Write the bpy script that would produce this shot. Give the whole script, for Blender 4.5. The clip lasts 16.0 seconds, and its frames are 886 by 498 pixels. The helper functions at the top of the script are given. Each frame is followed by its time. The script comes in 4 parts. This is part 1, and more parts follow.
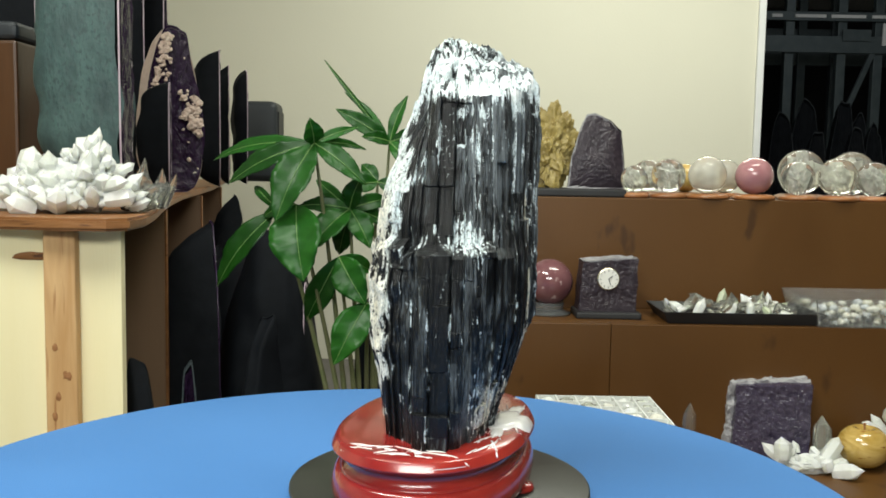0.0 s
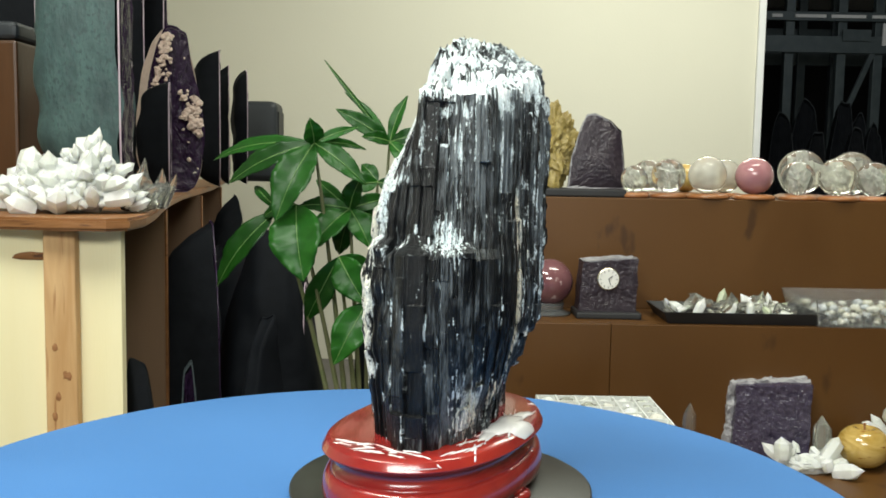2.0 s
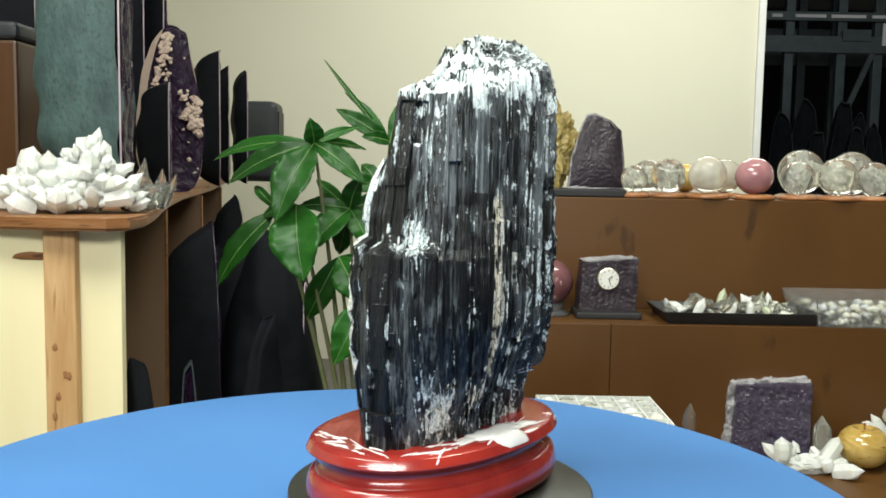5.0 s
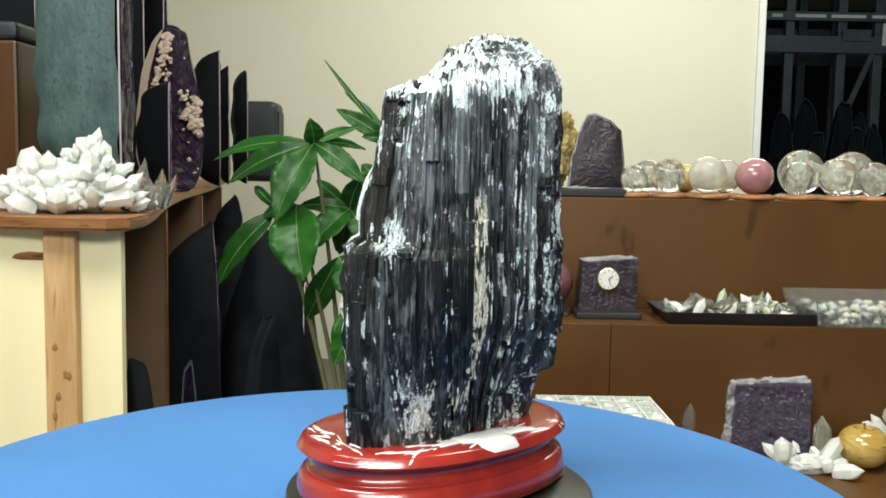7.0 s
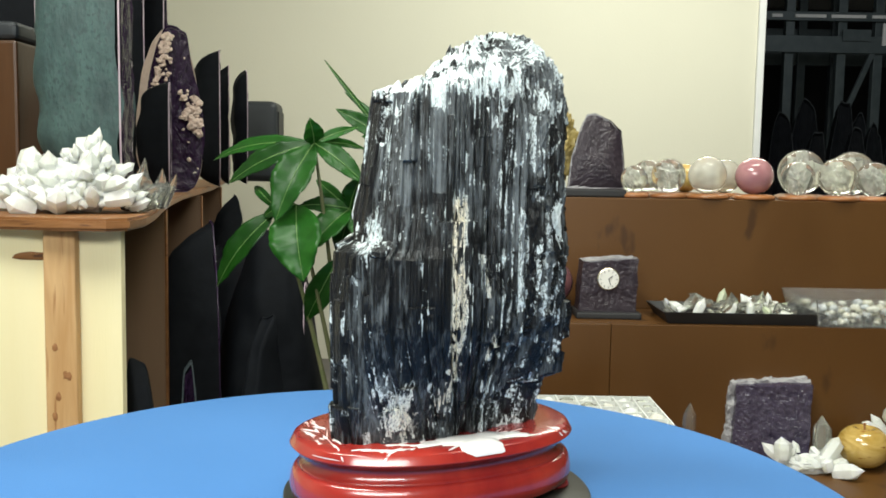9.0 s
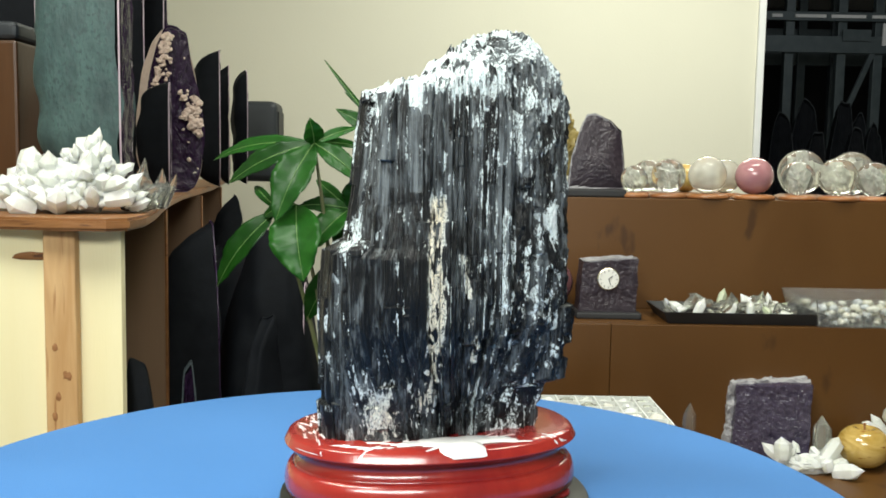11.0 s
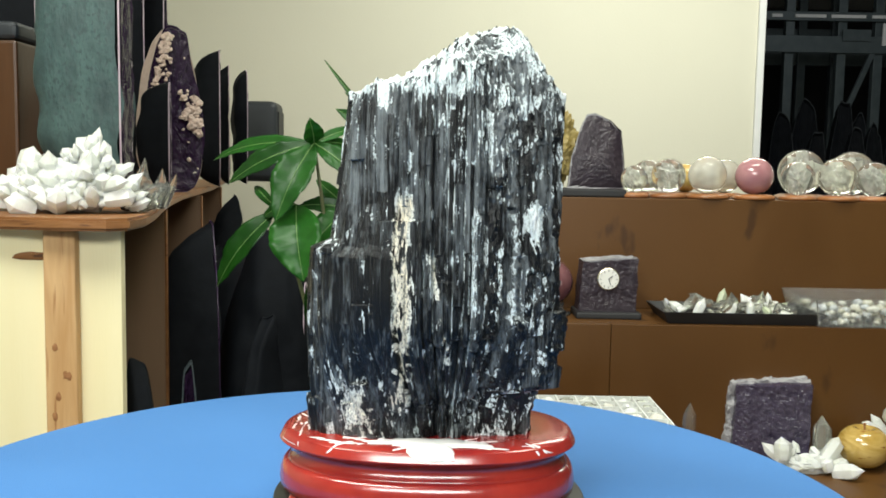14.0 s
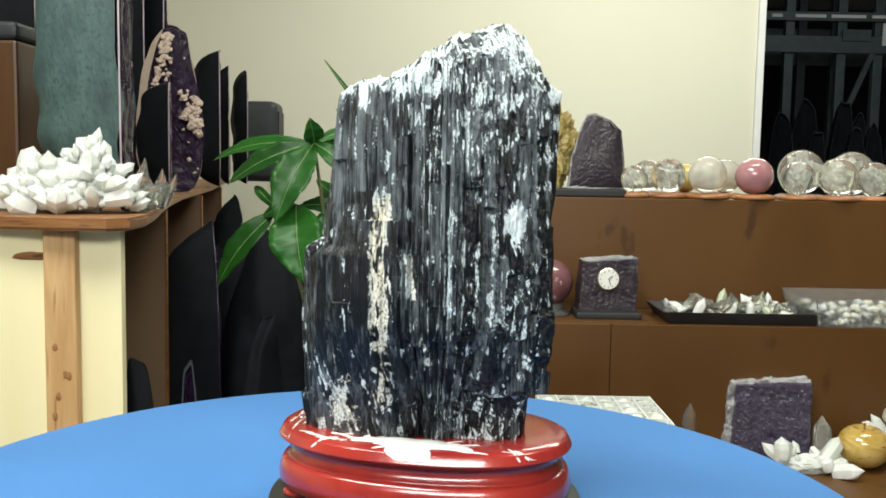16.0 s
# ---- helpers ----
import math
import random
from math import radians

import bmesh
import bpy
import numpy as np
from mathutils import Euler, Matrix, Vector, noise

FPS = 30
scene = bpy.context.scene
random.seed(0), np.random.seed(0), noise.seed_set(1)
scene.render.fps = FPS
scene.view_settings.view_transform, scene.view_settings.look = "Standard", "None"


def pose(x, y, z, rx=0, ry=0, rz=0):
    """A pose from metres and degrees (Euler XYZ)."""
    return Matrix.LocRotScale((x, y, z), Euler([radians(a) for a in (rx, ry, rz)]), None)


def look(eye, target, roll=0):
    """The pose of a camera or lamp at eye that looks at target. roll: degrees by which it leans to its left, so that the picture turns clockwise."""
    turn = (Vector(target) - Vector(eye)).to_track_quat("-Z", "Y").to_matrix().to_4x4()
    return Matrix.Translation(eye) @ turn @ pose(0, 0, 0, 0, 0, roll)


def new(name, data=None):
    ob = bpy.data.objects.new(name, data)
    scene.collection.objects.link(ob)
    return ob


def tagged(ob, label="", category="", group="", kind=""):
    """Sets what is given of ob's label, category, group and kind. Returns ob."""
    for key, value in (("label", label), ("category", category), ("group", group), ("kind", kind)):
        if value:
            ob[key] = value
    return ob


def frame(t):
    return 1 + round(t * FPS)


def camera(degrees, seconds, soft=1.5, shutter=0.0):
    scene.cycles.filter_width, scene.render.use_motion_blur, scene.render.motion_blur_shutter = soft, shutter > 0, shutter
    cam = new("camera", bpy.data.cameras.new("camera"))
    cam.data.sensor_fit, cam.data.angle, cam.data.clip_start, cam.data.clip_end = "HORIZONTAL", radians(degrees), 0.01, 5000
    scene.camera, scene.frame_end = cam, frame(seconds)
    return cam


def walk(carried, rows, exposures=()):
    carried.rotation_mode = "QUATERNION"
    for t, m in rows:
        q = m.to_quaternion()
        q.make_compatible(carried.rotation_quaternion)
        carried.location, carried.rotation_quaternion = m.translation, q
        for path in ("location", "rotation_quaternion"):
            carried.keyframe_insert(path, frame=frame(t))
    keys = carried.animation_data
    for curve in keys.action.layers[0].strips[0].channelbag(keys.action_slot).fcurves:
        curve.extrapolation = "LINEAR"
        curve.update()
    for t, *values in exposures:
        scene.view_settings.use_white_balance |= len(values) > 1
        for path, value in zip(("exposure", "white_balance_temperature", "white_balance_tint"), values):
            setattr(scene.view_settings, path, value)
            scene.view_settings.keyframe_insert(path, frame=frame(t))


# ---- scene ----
cam = camera(52.2, 16.0, soft=1.7)
EYE = (0.0264, -0.75, 1.03)
AHEAD = (EYE[0], EYE[1] + math.cos(radians(5.2)), EYE[2] - math.sin(radians(5.2)))
walk(cam, [(0.0, look(EYE, AHEAD, 1.0)), (16.0, look(EYE, AHEAD, 1.0))],
     exposures=((0.0, -0.16), (1.5, -0.12), (3.5, -0.03), (6.5, 0.02), (16.0, 0.02)))

# ---- light ----
world = bpy.data.worlds.new("shop_dark")
world.use_nodes = True
scene.world = world
world.node_tree.nodes["Background"].inputs[0].default_value = (0.75, 0.85, 1.0, 1)
world.node_tree.nodes["Background"].inputs[1].default_value = 0.012


def area(name, place, target, size, size_y, watts, colour):
    data = bpy.data.lights.new(name, "AREA")
    data.shape, data.size, data.size_y, data.energy, data.color = "RECTANGLE", size, size_y, watts, colour
    ob = new(name, data)
    ob.matrix_world = look(place, target)
    return ob


area("ceiling_tube_light_front", (-0.75, -0.45, 2.6), (-0.3, 0.1, 0.9), 1.2, 0.25, 45, (0.97, 1.0, 0.90))
area("ceiling_tube_light_middle", (0.7, 0.3, 2.72), (0.7, 0.3, 0), 1.2, 0.3, 26, (0.97, 1.0, 0.86))
area("ceiling_tube_light_back", (1.0, 2.7, 2.72), (1.0, 2.9, 0), 2.4, 0.3, 62, (0.97, 1.0, 0.88))
area("video_light", (-0.12, -1.25, 1.72), (0.03, 0.0, 0.90), 1.1, 0.32, 25, (0.97, 1.0, 0.95))
# added fill lamp without a known fitting, to lift the storeroom racks
area("storeroom_fill", (3.0, 4.9, 2.7), (3.0, 5.3, 0), 1.2, 0.1, 6.0, (0.92, 0.97, 1.0))


# ---- materials ----
def mat(name, colour, rough=0.5, second=None, scale=8.0, amount=0.5, metal=0.0, bump=0.0, bump_scale=60.0, stretch=(1, 1, 1),
        coat=0.0, glass=0.0, ior=1.5, detail=6.0, random=0.0, distort=0.0, sub=0.0, speck=None, speck_scale=40.0, speck_at=0.62, spec=0.5):
    m = bpy.data.materials.new(name)
    m.use_nodes = True
    nt = m.node_tree
    n, link = nt.nodes, nt.links.new
    b = n["Principled BSDF"]
    b.inputs["Base Color"].default_value = (*colour, 1)
    b.inputs["Roughness"].default_value = rough
    b.inputs["Metallic"].default_value = metal
    b.inputs["Coat Weight"].default_value = coat
    b.inputs["Coat Roughness"].default_value = 0.08
    b.inputs["Transmission Weight"].default_value = glass
    b.inputs["IOR"].default_value = ior
    b.inputs["Specular IOR Level"].default_value = spec
    if sub:
        b.inputs["Subsurface Weight"].default_value = sub
        b.inputs["Subsurface Scale"].default_value = 0.01
        b.inputs["Subsurface Radius"].default_value = (1.0, 1.0, 0.9)
    co = n.new("ShaderNodeTexCoord")
    mp = n.new("ShaderNodeMapping")
    mp.inputs["Scale"].default_value = stretch
    link(co.outputs["Object"], mp.inputs["Vector"])
    out = None
    if second:
        no = n.new("ShaderNodeTexNoise")
        no.inputs["Scale"].default_value, no.inputs["Detail"].default_value = scale, detail
        no.inputs["Distortion"].default_value = distort
        link(mp.outputs[0], no.inputs["Vector"])
        ramp = n.new("ShaderNodeValToRGB")
        ramp.color_ramp.elements[0].position = 0.5 - 0.5 * (1 - amount) - 0.02
        ramp.color_ramp.elements[1].position = 0.5 + 0.5 * (1 - amount) + 0.02
        ramp.color_ramp.elements[0].color, ramp.color_ramp.elements[1].color = (*colour, 1), (*second, 1)
        link(no.outputs["Fac"], ramp.inputs[0])
        out = ramp.outputs[0]
        rr = n.new("ShaderNodeMapRange")
        rr.inputs["To Min"].default_value, rr.inputs["To Max"].default_value = max(0.02, rough * 0.8), min(1.0, rough * 1.2)
        link(no.outputs["Fac"], rr.inputs[0])
        link(rr.outputs[0], b.inputs["Roughness"])
    if speck:
        sn = n.new("ShaderNodeTexNoise")
        sn.inputs["Scale"].default_value, sn.inputs["Detail"].default_value = speck_scale, 4.0
        link(mp.outputs[0], sn.inputs["Vector"])
        sr = n.new("ShaderNodeMapRange")
        sr.inputs["From Min"].default_value, sr.inputs["From Max"].default_value = speck_at, speck_at + 0.05
        link(sn.outputs["Fac"], sr.inputs[0])
        mx = n.new("ShaderNodeMix")
        mx.data_type = "RGBA"
        link(sr.outputs[0], mx.inputs[0])
        mx.inputs[6].default_value, mx.inputs[7].default_value = (*colour, 1), (*speck, 1)
        if out:
            link(out, mx.inputs[6])
        out = mx.outputs[2]
    if random:
        oi = n.new("ShaderNodeObjectInfo")
        hs = n.new("ShaderNodeHueSaturation")
        vr = n.new("ShaderNodeMapRange")
        vr.inputs["To Min"].default_value, vr.inputs["To Max"].default_value = 1 - random, 1 + random
        link(oi.outputs["Random"], vr.inputs[0])
        link(vr.outputs[0], hs.inputs["Value"])
        hs.inputs["Color"].default_value = (*colour, 1)
        if out:
            link(out, hs.inputs["Color"])
        out = hs.outputs[0]
    if out:
        link(out, b.inputs["Base Color"])
    if bump:
        bn = n.new("ShaderNodeTexNoise")
        bn.inputs["Scale"].default_value, bn.inputs["Detail"].default_value = bump_scale, 8.0
        link(mp.outputs[0], bn.inputs["Vector"])
        bu = n.new("ShaderNodeBump")
        bu.inputs["Strength"].default_value, bu.inputs["Distance"].default_value = bump, 0.004
        link(bn.outputs["Fac"], bu.inputs["Height"])
        link(bu.outputs[0], b.inputs["Normal"])
    return m


WALL = mat("cream_wall_paint", (0.722, 0.70, 0.590), 0.85, (0.690, 0.668, 0.555), 1.2, 0.3, bump=0.12, bump_scale=90)
TRIM = mat("white_trim_paint", (0.82, 0.82, 0.82), 0.5, (0.74, 0.75, 0.76), 6)
FLOOR = mat("dark_concrete_floor", (0.10, 0.09, 0.085), 0.6, (0.15, 0.14, 0.13), 5, bump=0.2)
CEIL = mat("ceiling_tile", (0.75, 0.75, 0.72), 0.9, (0.68, 0.68, 0.66), 30)
CLOTH = mat("blue_felt_cloth", (0.039, 0.154, 0.395), 0.9, (0.055, 0.185, 0.455), 5, 0.4, bump=0.35, bump_scale=700)
SHELF_WOOD = mat("brown_stained_plywood", (0.075, 0.030, 0.0055), 0.42, (0.112, 0.048, 0.010), 3.0, 0.4, stretch=(1.5, 1, 0.7), bump=0.05, bump_scale=160, distort=1.0, detail=9, speck=(0.055, 0.022, 0.005), speck_scale=9, speck_at=0.66)
EDGE_WOOD = mat("orange_stained_shelf_edge", (0.15, 0.058, 0.015), 0.5, (0.31, 0.135, 0.045), 9, 0.6, stretch=(0.6, 1, 4), bump=0.25, distort=1.2, speck=(0.10, 0.035, 0.010), speck_scale=22, speck_at=0.62)
CREAM_PANEL = mat("pale_pine_panel", (0.84, 0.74, 0.44), 0.6, (0.90, 0.82, 0.55), 3, 0.4, stretch=(6, 6, 0.5), bump=0.1)
PINE = mat("knotty_pine_post", (0.47, 0.26, 0.105), 0.6, (0.64, 0.41, 0.20), 6, 0.55, stretch=(8, 8, 0.5), bump=0.15, distort=1.5, speck=(0.36, 0.17, 0.065), speck_scale=7, speck_at=0.64)
DARK_PANEL = mat("brown_divider_board", (0.20, 0.120, 0.072), 0.6, (0.29, 0.185, 0.115), 4, 0.4, stretch=(4, 4, 0.5), bump=0.15)
BLACK = mat("matt_black", (0.012, 0.012, 0.013), 0.55, (0.022, 0.022, 0.024), 14)
# near-black wall colour holds the darkness of the unlit storeroom
STORE_SHADE = mat("storeroom_shade", (0.012, 0.012, 0.014), 0.9, (0.018, 0.018, 0.021), 2)
RUBBER = mat("dark_grey_turntable_top", (0.026, 0.027, 0.022), 0.36, (0.036, 0.038, 0.032), 25, spec=0.45)


# ---- mesh tools ----
def part(name, bm, material, parent=None, label="", smooth=False):
    me = bpy.data.meshes.new(name)
    bm.to_mesh(me)
    bm.free()
    if smooth:
        me.shade_smooth()
    if material:
        me.materials.append(material)
    ob = new(name, me)
    if parent:
        ob.parent = parent
    if label:
        ob["label"] = label
    return ob


def empty(name, place=(0, 0, 0), turn=0.0):
    ob = new(name)
    ob.empty_display_size = 0.05
    ob.matrix_basis = pose(*place, 0, 0, turn)
    return ob


def box(x0, x1, y0, y1, z0, z1, bevel=0.0, bm=None, segs=2):
    bm = bm or bmesh.new()
    r = bmesh.ops.create_cube(bm, size=1.0)
    for v in r["verts"]:
        v.co = Vector(((x0 + x1) / 2 + v.co.x * (x1 - x0), (y0 + y1) / 2 + v.co.y * (y1 - y0), (z0 + z1) / 2 + v.co.z * (z1 - z0)))
    if bevel:
        es = list({e for v in r["verts"] for e in v.link_edges})
        bmesh.ops.bevel(bm, geom=es, offset=bevel, segments=segs, affect="EDGES", profile=0.6)
    return bm


def lathe(profile, n=64, bm=None, wobble=0.0, seed=0.0):
    """profile: (radius, z) from bottom to top; closed at both ends."""
    bm = bm or bmesh.new()
    rings = []
    for r, z in profile:
        ring = []
        for k in range(n):
            a = 2 * math.pi * k / n
            q = r * (1 + wobble * noise.noise(Vector((math.cos(a) * 1.5, math.sin(a) * 1.5, z * 8 + seed))))
            ring.append(bm.verts.new((q * math.cos(a), q * math.sin(a), z)))
        rings.append(ring)
    for a, b in zip(rings, rings[1:]):
        for k in range(n):
            bm.faces.new((a[k], a[(k + 1) % n], b[(k + 1) % n], b[k]))
    bm.faces.new(list(reversed(rings[0])))
    bm.faces.new(rings[-1])
    return bm


def oval_stack(profile, n=120, power=2.4):
    """profile: (half length, half width, z) from bottom to top, rounded ovals, closed at both ends."""
    bm = bmesh.new()
    rings = []
    for a, b, z in profile:
        ring = []
        for k in range(n):
            w = 2 * math.pi * k / n
            c, s = math.cos(w), math.sin(w)
            ring.append(bm.verts.new((a * math.copysign(abs(c) ** (2 / power), c), b * math.copysign(abs(s) ** (2 / power), s), z)))
        rings.append(ring)
    for p, q in zip(rings, rings[1:]):
        for k in range(n):
            bm.faces.new((p[k], p[(k + 1) % n], q[(k + 1) % n], q[k]))
    bm.faces.new(list(reversed(rings[0])))
    bm.faces.new(rings[-1])
    return bm


def ball(r, n=4):
    bm = bmesh.new()
    bmesh.ops.create_icosphere(bm, subdivisions=n, radius=r)
    return bm


def thing(ob, label, category, group="", kind=""):
    return tagged(ob, label, category, group, kind)


# ---- the room ----
WALL_Y = 4.0
ob = part("floor", box(-4.1, 7.1, -3.1, 9.1, -0.1, 0.0), FLOOR)
thing(ob, "dark worn concrete shop floor", "floor", kind="structure")
ob = part("ceiling", box(-4.1, 7.1, -3.1, 9.1, 2.75, 2.85), CEIL)
thing(ob, "plain off-white shop ceiling", "ceiling", kind="structure")
for name, b in (("wall_west", (-2.2, -2.1, -3.0, WALL_Y, 0, 2.75)), ("wall_south", (-2.2, 7.0, -3.1, -3.0, 0, 2.75)), ("wall_east", (7.0, 7.1, -3.0, 9.0, 0, 2.75))):
    thing(part(name, box(*b), WALL), "plain cream painted shop wall", "wall", kind="structure")
thing(part("wall_north", box(-2.2, 1.630, WALL_Y, WALL_Y + 0.12, 0, 2.75), WALL), "cream painted wall beside a dark storeroom opening", "wall", kind="structure")
thing(part("wall_north_return", box(4.2, 7.0, WALL_Y, WALL_Y + 0.12, 0, 2.75), WALL), "cream painted wall beyond the storeroom opening", "wall", kind="structure")
thing(part("trim", box(1.632, 1.667, WALL_Y - 0.015, WALL_Y + 0.135, 0, 2.74, 0.004), TRIM), "white painted corner trim of the opening", "trim", kind="structure")
thing(part("storeroom_wall", box(-2.2, 7.0, 9.0, 9.1, 0, 2.75), STORE_SHADE), "storeroom end wall, its black colour standing for unlit space", "wall", kind="structure")
thing(part("storeroom_side_wall", box(-2.3, -2.2, WALL_Y, 9.1, 0, 2.75), STORE_SHADE), "storeroom side wall, its black colour standing for unlit space", "wall", kind="structure")

# ---- the round table ----
TABLE = (-0.0243, -0.036)
table = empty("round_table", (TABLE[0], TABLE[1], 0))
thing(table, "round table wrapped in smooth blue felt cloth", "table")
part("tabletop", lathe([(0.40, 0.715), (0.4085, 0.72), (0.4095, 0.745), (0.4075, 0.7492), (0.404, 0.75)], 160), CLOTH, table, "blue felt covered round top", True)
part("column", lathe([(0.05, 0.03), (0.04, 0.1), (0.035, 0.6), (0.09, 0.70), (0.09, 0.714)], 32), BLACK, table, smooth=True)
part("foot_plate", lathe([(0.26, 0.0), (0.26, 0.012), (0.06, 0.03)], 48), BLACK, table)

# ---- the turning things ----
AXIS_X, RATE = 0.008, 5.5
OFFX, OFFY = 0.0190, 0.0062
turntable = empty("turntable", (AXIS_X, 0, 0.75))
thing(turntable, "round dark grey rotating display turntable on the table", "turntable")
bm = lathe([(0.1215, 0.003), (0.127, 0.0045), (0.128, 0.008), (0.1278, 0.0112), (0.1265, 0.012)], 128)
bmesh.ops.translate(bm, vec=(OFFX, OFFY, 0), verts=bm.verts)
part("disc", bm, RUBBER, turntable, "dark grey rubbery disc", True)
bm = lathe([(0.10, 0.0), (0.10, 0.0028)], 64)
part("turntable_base", bm, BLACK, turntable)

ROSEWOOD = mat("red_lacquered_rosewood", (0.17, 0.007, 0.012), 0.22, (0.40, 0.034, 0.020), 5, 0.5, stretch=(1, 4, 3), coat=0.55, distort=1.0, bump=0.05, bump_scale=40)
GLUE = mat("milky_white_glue", (0.84, 0.84, 0.83), 0.22, (0.76, 0.73, 0.72), 60, coat=0.5)
LONG = 75.3
BASE_POSE = pose(0.0165, 0.0047, 0.012, 0, 0, LONG)
stand = empty("wooden_stand", (AXIS_X, 0, 0.75))
thing(stand, "red lacquered carved rosewood display stand", "display stand")
L, W = 0.1218, 0.0800


def stand_part(name, rows, power=2.25):
    bm = oval_stack([(L - g, W - g, z) for g, z in rows], 160, power)
    bm.transform(BASE_POSE)
    return part(name, bm, ROSEWOOD, stand, smooth=True)


stand_part("lower_moulding", ((.006, 0.004), (.001, 0.008), (.000, 0.015), (.001, 0.022), (.003, 0.027), (.006, 0.0297)))
stand_part("waist", ((.0055, 0.0292), (.0085, 0.0312), (.0112, 0.0345), (.0118, 0.0390), (.0098, 0.0425), (.0060, 0.0446)))
stand_part("top_plate", ((.006, 0.0440), (.002, 0.0452), (0, 0.0470), (.0003, 0.0476), (.0005, 0.0480), (.0019, 0.0506), (.0034, 0.0532), (.0037, 0.0536), (.0058, 0.0548), (.0085, 0.0556), (.011, 0.0560), (.03, 0.0562)))
for k in range(6):
    w = radians(30 + 60 * k)
    x, y = (L - 0.012) * math.cos(w), (W - 0.010) * math.sin(w)
    bm = lathe([(0.013, 0.0), (0.0145, 0.002), (0.013, 0.005), (0.010, 0.0062)], 20)
    bm.transform(BASE_POSE @ pose(x, y, 0))
    part("foot", bm, ROSEWOOD, stand, smooth=True)


def glue_blob(u, v, ru, rv, seed, spikes=5, thick=0.0018, turn=0.0, wave=0.42):
    """A thin ragged patch on the top plate; u along the stand, v across it."""
    bm = bmesh.new()
    rng = random.Random(seed)
    N = 40
    rings = []
    for f, z in ((1.0, 0.0), (0.93, thick * 0.6), (0.6, thick), (0.2, thick * 1.1)):
        ring = []
        for k in range(N):
            a = 2 * math.pi * k / N
            j = 1.02 - wave + wave * math.cos(spikes * a + seed) + 0.35 * noise.noise(Vector((math.cos(a) * 2, math.sin(a) * 2, seed)))
            du, dv = ru * f * j * math.cos(a), rv * f * j * math.sin(a)
            x, y = u + du * math.cos(turn) - dv * math.sin(turn), v + du * math.sin(turn) + dv * math.cos(turn)
            # follow the rounded edge of the plate
            e = (abs(x / L) ** 2.25 + abs(y / W) ** 2.25) ** (1 / 2.25)
            if e > 0.992:
                x, y, e = x * 0.992 / e, y * 0.992 / e, 0.992
            drape = float(np.interp((1 - e) * W, (0, .0016, .0034, .0056, .0085, .011), (.0482, .0505, .0528, .0545, .0556, .0560)))
            ring.append(bm.verts.new((x, y, drape + z + 0.0004)))
        rings.append(ring)
    for p, q in zip(rings, rings[1:]):
        for k in range(N):
            bm.faces.new((p[k], p[(k + 1) % N], q[(k + 1) % N], q[k]))
    bm.faces.new(rings[-1])
    bm.transform(BASE_POSE)
    return part("glue_patch", bm, GLUE, stand, "milky white dried glue", True)


glue_blob(0.006, -0.064, 0.036, 0.021, 4.71, 3, 0.0024, 0.0, 0.20)
glue_blob(0.030, -0.058, 0.030, 0.007, 1.2, 1, 0.0016, -0.15, 0.2)
glue_blob(-0.026, -0.057, 0.030, 0.005, 2.9, 2, 0.0012, 0.12, 0.25)
rng = random.Random(4)
for k in range(46):
    s = rng.uniform(-1, 1)
    if rng.random() < 0.7:
        u, v = 0.090 * s, -0.046 - rng.uniform(0, 0.024) * (1 - 0.5 * s * s)
    else:
        u, v = -0.094 - rng.uniform(0, 0.018), 0.048 * s
    glue_blob(u, v, rng.uniform(0.004, 0.020), rng.uniform(0.0006, 0.0020), k * 1.3, rng.choice((1, 2, 5)), 0.0006, rng.gauss(0, 0.35) + (0 if abs(u) < 0.09 else math.pi / 2))


